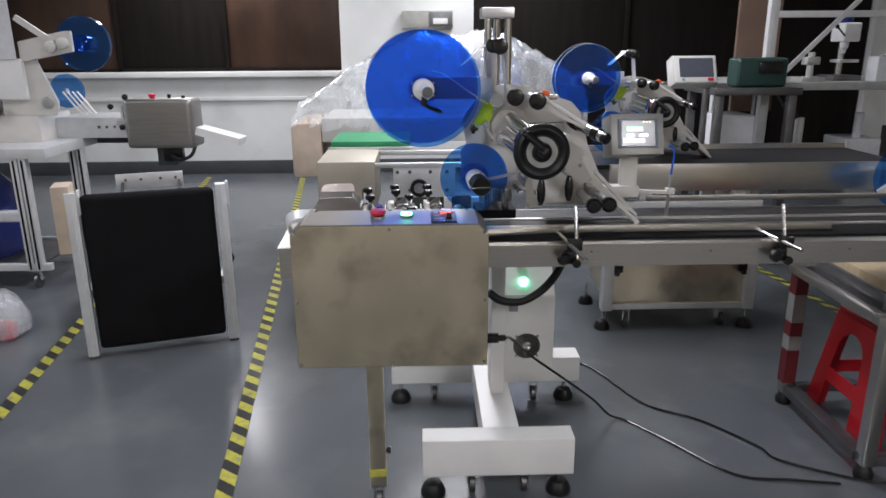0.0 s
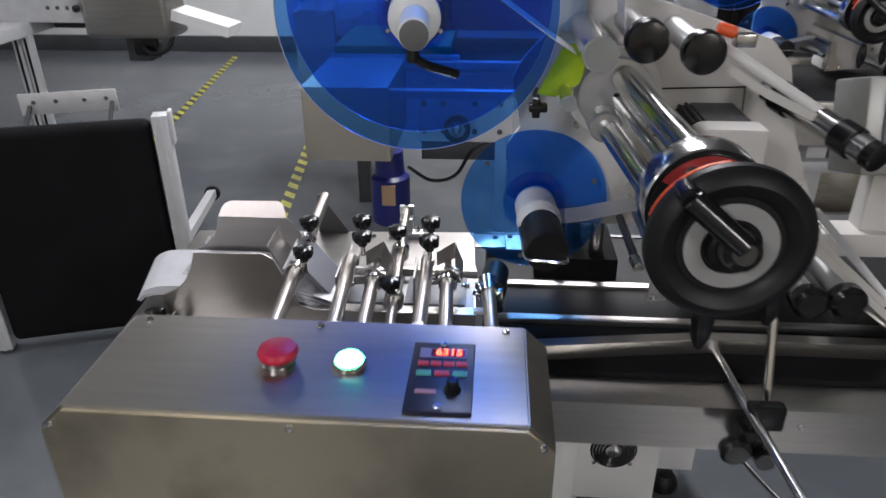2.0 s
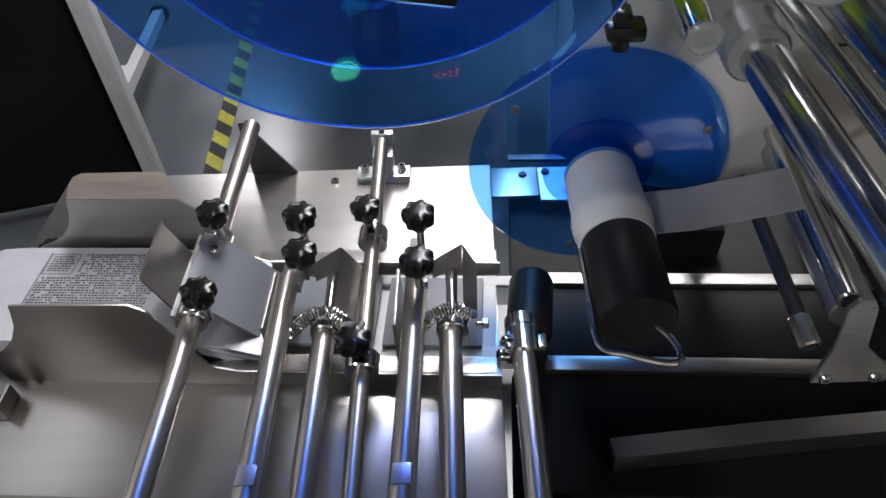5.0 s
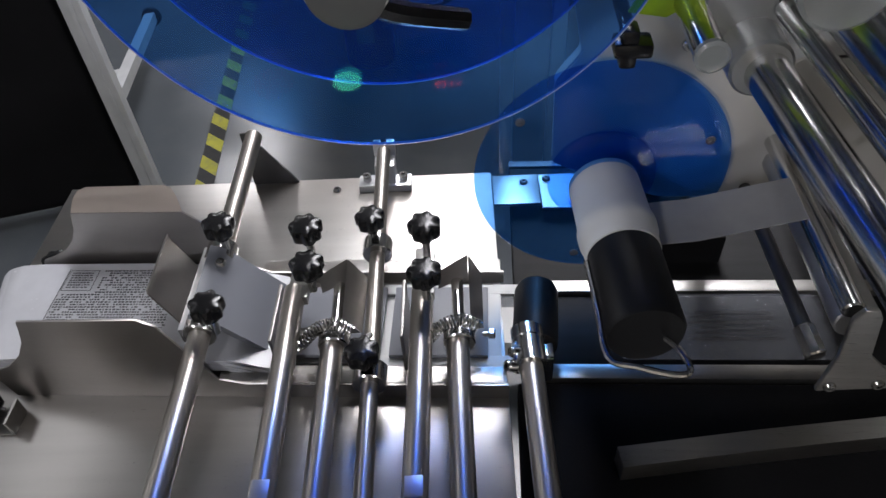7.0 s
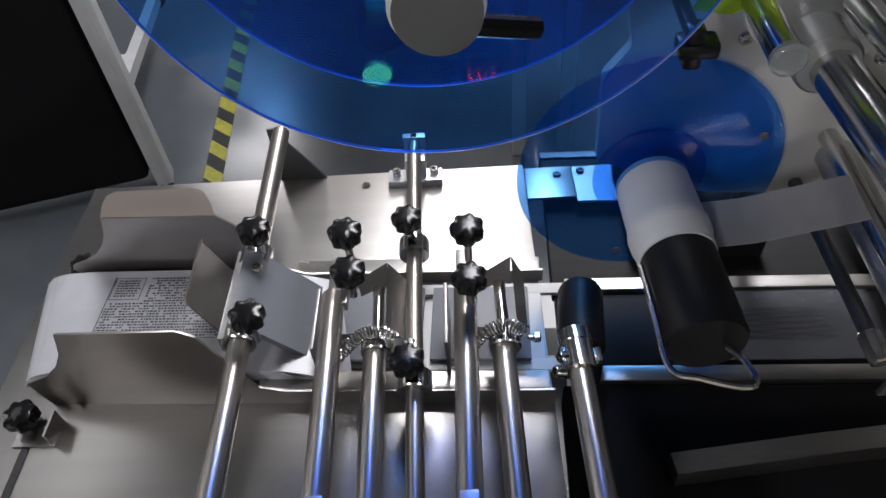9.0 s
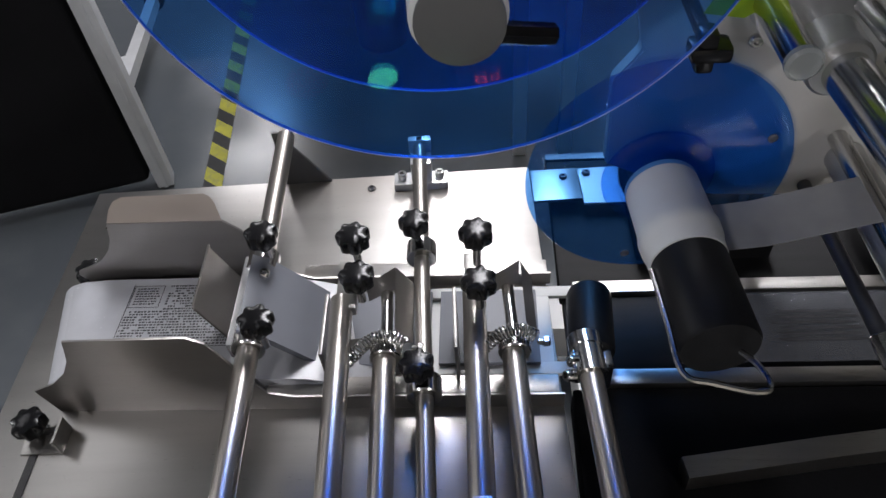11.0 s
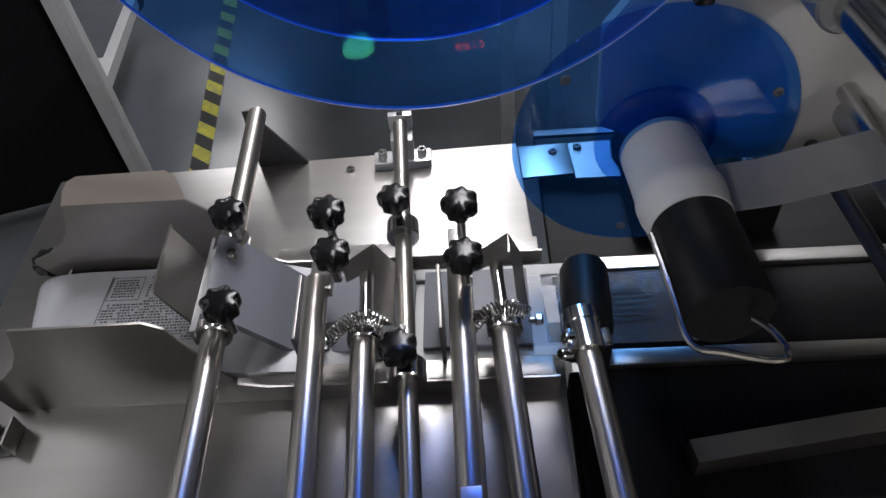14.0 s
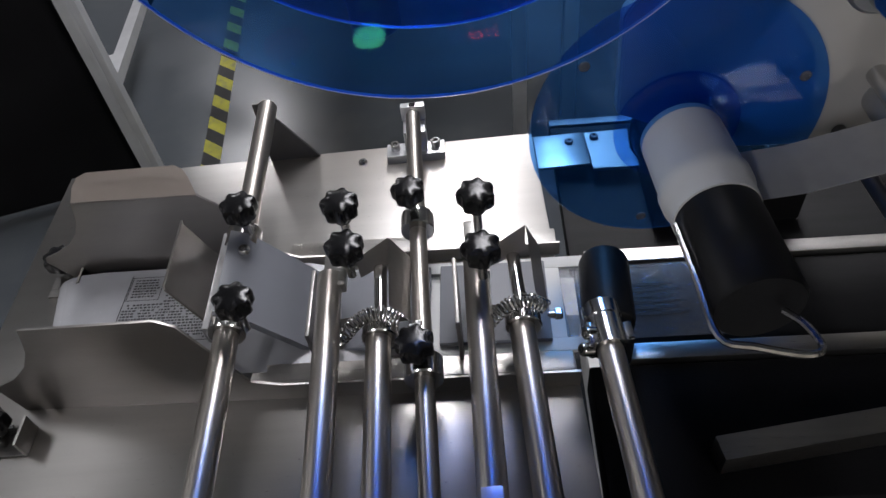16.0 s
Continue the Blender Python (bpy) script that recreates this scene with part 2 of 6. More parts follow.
def smooth_path(points, per=6):
    pts = [Vector(p) for p in points]
    pts = [2 * pts[0] - pts[1]] + pts + [2 * pts[-1] - pts[-2]]
    out = []
    for a, b, c, d in zip(pts, pts[1:], pts[2:], pts[3:]):
        for k in range(per):
            t = k / per
            out.append(0.5 * (2 * b + (c - a) * t + (2 * a - 5 * b + 4 * c - d) * t * t + (3 * b - a - 3 * c + d) * t ** 3))
    return out + [pts[-2]]


def wire(points, r, seg=8, per=6):
    """A bent round bar or cable through the points."""
    pts = smooth_path(points, per) if per > 1 else [Vector(p) for p in points]
    bm = bmesh.new()
    up = Vector((0.123, 0.31, 0.94)).normalized()
    rings = []
    for i, p in enumerate(pts):
        d = (pts[min(i + 1, len(pts) - 1)] - pts[max(i - 1, 0)]).normalized()
        u = d.cross(up).normalized()
        up = u.cross(d).normalized()
        rings.append([bm.verts.new(p + r * (math.cos(a) * u + math.sin(a) * up)) for a in (2 * math.pi * k / seg for k in range(seg))])
    for a, b in zip(rings, rings[1:]):
        for k in range(seg):
            bm.faces.new((a[k], a[(k + 1) % seg], b[(k + 1) % seg], b[k]))
    bm.faces.new(rings[0][::-1])
    bm.faces.new(rings[-1])
    bmesh.ops.recalc_face_normals(bm, faces=bm.faces[:])
    return bm


def outline(points, axis, a, b, bevel=0.0):
    """A flat plate: points in the plane across axis ('y': x, z; 'x': y, z; 'z': x, y), from a to b along it."""
    def put(u, v, w):
        return {"y": (u, w, v), "x": (w, u, v), "z": (u, v, w)}[axis]
    bm = bmesh.new()
    lo, hi = [bm.verts.new(put(u, v, a)) for u, v in points], [bm.verts.new(put(u, v, b)) for u, v in points]
    bm.faces.new(lo)
    bm.faces.new(hi[::-1])
    for k in range(len(points)):
        n = (k + 1) % len(points)
        bm.faces.new((lo[k], hi[k], hi[n], lo[n]))
    bmesh.ops.recalc_face_normals(bm, faces=bm.faces[:])
    if bevel:
        bmesh.ops.bevel(bm, geom=bm.edges[:], offset=bevel, segments=2, affect="EDGES")
    return bm


def sheet(points, across, thick=0.0012):
    """A bent strip: a polyline of points, carried along the vector across, with a thickness."""
    bm = bmesh.new()
    pts, across = [Vector(p) for p in points], Vector(across)
    rows = []
    for i, p in enumerate(pts):
        d = (pts[min(i + 1, len(pts) - 1)] - pts[max(i - 1, 0)]).normalized()
        n = d.cross(across).normalized() * thick / 2
        rows.append([bm.verts.new(v) for v in (p - n, p + across - n, p + across + n, p + n)])
    for a, b in zip(rows, rows[1:]):
        for k in range(4):
            bm.faces.new((a[k], a[(k + 1) % 4], b[(k + 1) % 4], b[k]))
    bm.faces.new(rows[0][::-1])
    bm.faces.new(rows[-1])
    bmesh.ops.recalc_face_normals(bm, faces=bm.faces[:])
    return bm


def joined(*bms):
    out = bmesh.new()
    for bm in bms:
        me = bpy.data.meshes.new("tmp")
        bm.to_mesh(me)
        bm.free()
        out.from_mesh(me)
        bpy.data.meshes.remove(me)
    return out


ROOTS = {}


def thing(name, base, label, category, group="", turn=0.0):
    """An empty at the base of a thing; its parts are given in the place's own metres as if it were not turned."""
    ob = new(name)
    ob.empty_display_size = 0.05
    ob.matrix_basis = pose(*base, 0, 0, turn)
    ROOTS[ob] = Vector(base)
    return tagged(ob, label, category, group)


def part(name, bm, material, parent, label=""):
    top = parent
    while top.parent:
        top = top.parent
    bm.transform(Matrix.Translation(-ROOTS[top]))
    for e in bm.edges:
        if len(e.link_faces) == 2:
            e.smooth = e.calc_face_angle(0) < 0.6
    for f in bm.faces:
        f.smooth = True
    me = bpy.data.meshes.new(name)
    bm.to_mesh(me)
    bm.free()
    me.materials.append(material)
    ob = new(name, me)
    ob.parent = parent
    return tagged(ob, label) if label else ob


def solo(name, bm, material, label, category, base=None, group="", kind=""):
    """A thing of one mesh."""
    for e in bm.edges:
        if len(e.link_faces) == 2:
            e.smooth = e.calc_face_angle(0) < 0.6
    for f in bm.faces:
        f.smooth = True
    base = Vector(base or (0, 0, 0))
    bm.transform(Matrix.Translation(-base))
    me = bpy.data.meshes.new(name)
    bm.to_mesh(me)
    bm.free()
    me.materials.append(material)
    ob = new(name, me)
    ob.location = base
    return tagged(ob, label, category, group, kind)


def star_knob(top, r=0.0140, h=0.016, lobes=7, tilt=(0, 0, 1)):
    """A moulded star knob, seen from above: lobed head with a domed top and a short neck; top: middle of the head's top."""
    top, up = Vector(top), Vector(tilt).normalized()
    m = Matrix.Translation(top) @ up.to_track_quat("Z", "Y").to_matrix().to_4x4()
    bm = bmesh.new()
    seg = lobes * 8
    rings = []
    for z, k, wave in ((-h * 1.35, 0.45, 0), (-h * 0.98, 0.50, 0), (-h * 0.95, 0.85, 0.7), (-h * 0.8, 0.97, 1), (-h * 0.25, 1.0, 1), (-h * 0.08, 0.90, 0.9), (0, 0.62, 0.4), (h * 0.03, 0.3, 0)):
        rings.append([bm.verts.new((r * k * (1 + wave * (0.11 * math.cos(lobes * a) - 0.06)) * math.cos(a), r * k * (1 + wave * (0.11 * math.cos(lobes * a) - 0.06)) * math.sin(a), z))
                      for a in (2 * math.pi * i / seg for i in range(seg))])
    for a, b in zip(rings, rings[1:]):
        for i in range(seg):
            bm.faces.new((a[i], a[(i + 1) % seg], b[(i + 1) % seg], b[i]))
    bm.faces.new(rings[0][::-1])
    bm.faces.new(rings[-1])
    bm.transform(m)
    bmesh.ops.recalc_face_normals(bm, faces=bm.faces[:])
    return bm


def screw(p, r=0.005, h=0.003, way=(0, 0, 1)):
    """A round screw head with a hex socket, standing on p."""
    p, way = Vector(p), Vector(way).normalized()
    q = p + way * h
    return lathe(p, q, [(0, r), (h * 0.55, r), (h, r * 0.75), (h * 1.0, r * 0.42), (h * 0.45, r * 0.38)], 14)



# ---- the room ----
solo("floor", slab(-6.5, 6.5, -4.5, 6.7, -0.10, 0.0), FLOOR, "glossy grey epoxy workshop floor with scuffs", "floor", kind="structure")
solo("ceiling", slab(-6.5, 6.5, -4.5, 6.7, 3.0, 3.1), CEIL, "dull grey workshop ceiling", "ceiling", kind="structure")
solo("wall_south", slab(-6.5, 6.5, -4.5, -4.3, 0, 3.0), WALL_WARM, "beige painted workshop wall", "wall", kind="structure")
solo("wall_west", slab(-6.5, -6.3, -4.3, 6.5, 0, 3.0), WALL, "white painted workshop wall", "wall", kind="structure")
solo("wall_east", slab(6.3, 6.5, -4.3, 6.5, 0, 3.0), WALL_WARM, "beige painted workshop wall", "wall", kind="structure")
solo("wall_north", joined(slab(-6.3, -0.82, 6.5, 6.7, 0, 1.15), slab(-6.3, 6.3, 6.5, 6.7, 2.4, 3.0), slab(-0.82, 0.66, 6.5, 6.7, 0, 2.4),
                          slab(0.66, 6.3, 6.5, 6.7, 0, 0.16), slab(5.2, 6.3, 6.5, 6.7, 0.16, 2.4)),
     WALL, "white plastered wall with two wide window openings", "wall", kind="structure")
solo("window_sill", slab(-6.3, -0.74, 6.40, 6.62, 1.09, 1.145, 0.006), WALL, "white painted window sill", "sill", kind="structure")
solo("trim", slab(-6.3, -0.9, 6.47, 6.505, 0.83, 0.87, 0.006), WALL, "white wall moulding", "trim", kind="structure")
solo("baseboard", slab(-6.3, 6.3, 6.46, 6.503, 0.0, 0.15, 0.004), SKIRT, "dark grey painted skirting", "baseboard", kind="structure")


def window(name, spans, z0, z1, label):
    root = thing(name, (spans[0][0], 6.6, z0), label, "window")
    root["kind"] = "structure"
    for x0, x1, mat_ in spans:
        part("board", slab(x0 + 0.012, x1 - 0.012, 6.60, 6.63, z0 + 0.03, z1 - 0.03, 0.004), mat_, root)
    part("window_frame", joined(*[slab(x0 - 0.025, x0 + 0.025, 6.56, 6.60, z0, z1, 0.004) for x0, _, _ in spans[1:]],
                                slab(spans[0][0], spans[-1][1], 6.56, 6.64, z0, z0 + 0.035, 0.004)), BROWN_DARK, root)


window("window_1", [(-6.3, -4.5, BROWN), (-4.5, -3.3, BROWN), (-3.3, -2.1, BROWN_DARK), (-2.1, -0.82, BROWN)], 1.15, 2.4, "wide window boarded with dark brown panels")
window("window_2", [(0.66, 2.4, BROWN_DARK), (2.4, 4.1, BROWN_DARK), (4.1, 5.2, BROWN_DARK)], 0.16, 2.4, "wide window covered with near-black curtain")
fuse = thing("fuse_box", (0.15, 6.5, 1.6), "grey metal fuse box on the white wall", "fuse box")
part("body", slab(-0.13, 0.43, 6.40, 6.499, 1.60, 1.78, 0.006), surface("grey_box_paint", (0.36, 0.36, 0.33), 0.5), fuse)
part("cover", slab(0.17, 0.42, 6.385, 6.401, 1.615, 1.765, 0.006), DARK_STEEL, fuse)
part("label_plate", slab(0.21, 0.37, 6.378, 6.386, 1.64, 1.70, 0.002), WHITE, fuse)

# Out of view; the fixture at (-1.9, 1.2) only houses the added fill.
for lx, ly, share in LAMPS:
    fix = thing("tube_light_fixture", (lx, ly, 2.95), "unseen white ceiling fixture with glowing tube", "ceiling light", "ceiling lights")
    part("housing", slab(lx - 0.31, lx + 0.31, ly - 0.65, ly + 0.65, 2.955, 2.998, 0.004), WHITE, fix)
    part("tube", rod((lx - 0.297, ly - 0.6, 2.942), (lx - 0.297, ly + 0.6, 2.942), 0.012, 12), TUBE, fix)


def hazard_tape(p, q, width, label):
    """Diagonal yellow and black pieces laid side by side along the line."""
    p, q = Vector(p), Vector(q)
    d = (q - p).normalized()
    n = Vector((-d.y, d.x, 0))
    step = 0.062
    count = int((q - p).length / step)
    base = (p + q) / 2
    root = thing("floor_tape", (base.x, base.y, 0), label, "floor tape", "hazard tape lines")
    root["kind"] = "structure"
    for odd, mat_, nm in ((0, YELLOW, "yellow_stripes"), (1, TAPE_BLACK, "black_stripes")):
        bm = bmesh.new()
        for k in range(odd, count, 2):
            a = p + d * step * k
            c = [a - n * width / 2, a + d * step - n * width / 2, a + d * (step * 1.9) + n * width / 2, a + d * step * 0.9 + n * width / 2]
            lo = [bm.verts.new((v.x, v.y, 0.0)) for v in c]
            hi = [bm.verts.new((v.x, v.y, 0.0012)) for v in c]
            bm.faces.new(hi)
            for i in range(4):
                bm.faces.new((lo[i], lo[(i + 1) % 4], hi[(i + 1) % 4], hi[i]))
        bmesh.ops.recalc_face_normals(bm, faces=bm.faces[:])
        part(nm, bm, mat_, root)


hazard_tape((-0.435, -1.0, 0), (-1.275, 6.2, 0), 0.06, "yellow and black hazard tape stuck on the floor")
hazard_tape((-1.40, -1.0, 0), (-2.33, 6.2, 0), 0.06, "yellow and black hazard tape stuck on the floor")
hazard_tape((2.52, 0.4, 0), (2.25, 2.9, 0), 0.05, "short yellow and black hazard tape stuck on the floor")


# ---- the feeder: control box ----
cbox = thing("feeder_control_box", (0, 0.08, 0.60), "smudged stainless steel feeder control box with buttons on top", "control box")
part("body", outline([(-0.252, 0.602), (0.252, 0.602), (0.252, 0.968), (0.226, 0.994), (-0.226, 0.994), (-0.252, 0.968)], "y", 0.002, 0.168, 0.0015), BOX_STEEL, cbox)
part("front_panel", outline([(-0.251, 0.605), (0.251, 0.605), (0.251, 0.965), (0.225, 0.990), (-0.225, 0.990), (-0.251, 0.965)], "y", -0.0015, 0.0025, 0.0006), STEEL_PANEL, cbox, "brown-smudged brushed steel panel")
for sx, sz in ((-0.24, 0.972), (0, 0.982), (0.24, 0.972), (-0.243, 0.79), (0.243, 0.79), (-0.243, 0.615), (0, 0.615), (0.243, 0.615)):
    part("screw", screw((sx, -0.0015, sz), 0.0042, 0.003, (0, -1, 0)), CHROME, cbox)
for sx in (-0.205, -0.005, 0.205):
    part("screw", screw((sx, 0.155, 0.994), 0.0045, 0.003), CHROME, cbox)
ES = (-0.033, 0.085)
estop = part("stop_button", lathe((*ES, 0.994), (*ES, 1.03), [(0.007, 0.014), (0.010, 0.0205), (0.014, 0.0215), (0.019, 0.019), (0.0215, 0.013), (0.0225, 0.004)], 36), RED, cbox, "red mushroom stop button")
part("collar", lathe((*ES, 0.994), (*ES, 1.02), [(0, 0.0185), (0.004, 0.0185), (0.006, 0.0165), (0.009, 0.0140)], 32), CHROME, estop)
GL = (0.042, 0.085)
glamp = part("start_lamp", lathe((*GL, 0.994), (*GL, 1.02), [(0.003, 0.0155), (0.007, 0.0155), (0.0105, 0.0135), (0.012, 0.008), (0.0125, 0.002)], 32), GREEN_LAMP, cbox, "glowing green push button")
part("collar", joined(ring((*GL, 0.994), (*GL, 1.001), 0.0175, 0.0155), *[slab(GL[0] + 0.0172 * math.cos(a) - 0.001, GL[0] + 0.0172 * math.cos(a) + 0.001, GL[1] + 0.0172 * math.sin(a) - 0.001, GL[1] + 0.0172 * math.sin(a) + 0.001, 0.995, 1.0005) for a in (k * math.pi / 12 for k in range(24))]), CHROME, glamp)
ctrl = part("speed_controller", slab(0.106, 0.172, 0.012, 0.125, 0.9935, 0.9985, 0.0012), NAVY, cbox, "dark blue speed controller with red digits")
part("display_window", slab(0.114, 0.164, 0.097, 0.113, 0.9985, 0.9998, 0.0004), LILAC, ctrl)
part("display", slab(0.126, 0.163, 0.0980, 0.1105, 0.9998, 1.0004), surface("dark_red_window", (0.16, 0.012, 0.02), 0.25), ctrl)


def flat_text(words, x, y, z, size, tilt=(0, 0, 0), width=None):
    cu = bpy.data.curves.new("writing", "FONT")
    cu.body, cu.size, cu.align_x, cu.align_y, cu.extrude = words, size, "CENTER", "CENTER", 0.0002
    ob = bpy.data.objects.new("writing", cu)
    me = bpy.data.meshes.new_from_object(ob)
    bpy.data.objects.remove(ob)
    bm = bmesh.new()
    bm.from_mesh(me)
    bm.transform(pose(x, y, z, *tilt))
    return bm


part("digits", flat_text("6315", 0.1450, 0.1042, 1.0008, 0.0145), RED_DIGIT, ctrl, "glowing red digits")
for k in range(4):
    part("key", slab(0.1135 + k * 0.0133, 0.1245 + k * 0.0133, 0.083, 0.090, 0.9985, 1.0002, 0.0006), BTN_RED, ctrl)
for k, mm in enumerate((BTN_GREEN, BTN_RED, BTN_GREEN)):
    part("key", slab(0.1135 + k * 0.0185, 0.1285 + k * 0.0185, 0.066, 0.074, 0.9985, 1.0002, 0.0006), mm, ctrl)
part("dial", lathe((0.152, 0.044, 0.9985), (0.152, 0.044, 1.015), [(0, 0.0085), (0.002, 0.0085), (0.003, 0.0065), (0.012, 0.0060), (0.014, 0.005)], 24), BLACK, ctrl)
part("name_strip", slab(0.115, 0.136, 0.038, 0.044, 0.9985, 0.9992), surface("pale_strip", (0.45, 0.25, 0.30), 0.5), ctrl)
for yy in (0.1195, 0.018):
    part("screw", screw((0.139, yy, 0.9985), 0.0042, 0.003), CHROME, ctrl)

# ---- the feeder: bed, hopper, rods ----
TURN_BED = 2.5
feeder = thing("card_feeder", (0, 0.40, 0.75), "stainless steel bag feeder bed with guide rods and black knobs", "feeder", turn=TURN_BED)
def straight(bm, y):
    """Lays a part of the hopper square to the conveyor, though the bed is turned."""
    bm.transform(Matrix.Translation((0, y, 0)) @ pose(0, 0, 0, 0, 0, -TURN_BED) @ Matrix.Translation((0, -y, 0)))
    return bm


part("bed_plate", slab(-0.328, 0.164, 0.165, 0.615, 0.8895, 0.8930, 0.0008), STEEL_BED, feeder, "brushed steel bed plate")
part("bed_skirt", joined(slab(-0.325, 0.161, 0.17, 0.173, 0.80, 0.8894), slab(-0.325, 0.161, 0.609, 0.612, 0.80, 0.8894), slab(-0.325, -0.322, 0.173, 0.609, 0.80, 0.8894), slab(0.158, 0.161, 0.173, 0.609, 0.80, 0.8894)), STEEL, feeder)
for sa, sb, su in ((0.205, 0.318, -0.281), (0.556, 0.590, -0.299)):
    part("slot", slab(su - 0.0035, su + 0.0035, sa, sb, 0.8931, 0.8936), BLACK, feeder, "dark adjusting slot")
part("screw", screw((-0.012, 0.594, 0.893), 0.0048, 0.003), CHROME, feeder)
front_wall = [(-0.272, 0.893), (-0.280, 0.926), (-0.258, 0.937), (-0.242, 0.952), (-0.231, 0.970), (-0.226, 0.985), (-0.223, 0.996), (-0.126, 0.998), (-0.113, 0.990), (-0.094, 0.945), (-0.082, 0.918), (-0.06, 0.912), (0.164, 0.912), (0.164, 0.893)]
part("hopper_front", straight(outline(front_wall, "y", 0.3190, 0.3210), 0.32), HOPPER, feeder, "steel hopper side with scooped end")
part("front_ledge", straight(slab(-0.085, 0.160, 0.3210, 0.338, 0.910, 0.9125, 0.0006), 0.32), STEEL, feeder)
rear_wall = [(-0.268, 0.893), (-0.288, 0.922), (-0.286, 0.927), (-0.270, 0.934), (-0.256, 0.943), (-0.245, 0.955), (-0.237, 0.970), (-0.232, 0.990), (-0.126, 0.990), (-0.112, 0.977), (-0.100, 0.955), (-0.082, 0.918), (-0.06, 0.908), (0.168, 0.908), (0.168, 0.893)]
part("hopper_rear", straight(outline(rear_wall, "y", 0.452, 0.454), 0.453), HOPPER, feeder, "steel hopper side with folded lip")
lip = bmesh.new()
lv = [lip.verts.new((u, 0.453 + (w - 0.990) / 2.3, w)) for u, w in ((-0.232, 0.990), (-0.126, 0.990), (-0.129, 1.004), (-0.132, 1.010), (-0.138, 1.0135), (-0.212, 1.0125), (-0.221, 1.009), (-0.227, 1.002))]
lip.faces.new(lv)
bmesh.ops.solidify(lip, geom=lip.faces[:], thickness=0.0018)
straight(lip, 0.453)
part("hopper_lip", lip, surface("rosy_steel_lip", (0.74, 0.685, 0.655), 0.34, 1.0, 0.06, 9), feeder)
part("rear_ledge", straight(slab(-0.07, 0.165, 0.454, 0.470, 0.904, 0.9075, 0.001), 0.453), STEEL, feeder)
for kx, ky in ((-0.276, 0.302), (-0.278, 0.458)):
    part("hopper_bracket", joined(slab(kx - 0.016, kx + 0.020, ky - 0.012, ky + 0.012, 0.8935, 0.8955), slab(kx + 0.018, kx + 0.020, ky - 0.012, ky + 0.012, 0.8955, 0.912)), STEEL, feeder)
    part("knob", star_knob((kx - 0.008, ky + (0.008 if ky < 0.4 else 0.020), 0.918), 0.0138, 0.016), BLACK, feeder)
part("end_tab", slab(0.1645, 0.2165, 0.560, 0.609, 0.8890, 0.8925, 0.0006), STEEL_BED, feeder)
part("joint_plate", outline([(0.2175, 0.553), (0.272, 0.550), (0.262, 0.562), (0.258, 0.580), (0.262, 0.609), (0.2175, 0.609)], "z", 0.8885, 0.8918, 0.0005), STEEL_BED, feeder)
for sx, sy in ((0.2000, 0.5955), (0.2260, 0.6000)):
    part("screw", screw((sx, sy, 0.8922), 0.0046, 0.003), DARK_STEEL, feeder)
part("lane_floor", straight(slab(-0.075, 0.162, 0.352, 0.436, 0.8932, 0.8965, 0.0006), 0.393), NYLON, feeder, "white plastic feed lane")
part("lane_strip", straight(joined(slab(0.05, 0.185, 0.346, 0.358, 0.8966, 0.901, 0.0006), slab(0.05, 0.185, 0.430, 0.442, 0.8966, 0.901, 0.0006), slab(0.150, 0.162, 0.358, 0.430, 0.8966, 0.901, 0.0006)), 0.393), NYLON, feeder)
for px in (-0.034, 0.062):
    part("pressure_pad", straight(slab(px, px + 0.088, 0.354, 0.434, 0.9015, 0.9065, 0.001), 0.393), GREY_PVC, feeder, "grey plastic pressure pad")
part("gate_wing", sheet([(-0.1290, 0.3615, 0.9925), (-0.1285, 0.3590, 0.9900), (-0.1110, 0.3560, 0.9530)], (-0.001, 0.0655, 0), 0.0018), HOPPER, feeder)
part("gate_ramp", sheet([(-0.096, 0.345, 0.976), (-0.085, 0.345, 0.972), (-0.040, 0.354, 0.906)], (0, 0.080, 0.0), 0.006), GREY_PVC, feeder, "grey plastic gate ramp")
part("gate_block", slab(-0.106, -0.084, 0.338, 0.434, 0.950, 0.968, 0.002), ALU, feeder)
part("screw", screw((-0.082, 0.404, 0.9755), 0.0048, 0.004), CHROME, feeder)
guard = [(-0.11, 0.893), (-0.058, 0.893), (-0.104, 0.965), (-0.11, 0.965)]
part("rod_gusset", outline(guard, "y", 0.611, 0.614), DARK_STEEL, feeder, "dark triangular support plate")


def guide_rod(x0, x1, y1, z, r):
    return part("guide_rod", rod((x0, 0.150, z), (x1, y1, z), r, 28), ROD, feeder, "polished round steel rod")


def knob_on(x, y, top, stem):
    k = part("knob", star_knob((x, y, top)), BLACK, feeder, "black star knob")
    part("stud", rod((x, y, stem), (x, y, top - 0.018), 0.0035, 12), CHROME, k)


def collar(x, y0, y1, z, r):
    part("collar", ring((x, y0, z), (x, y1, z), r, 0.004, 32), CHROME, feeder)


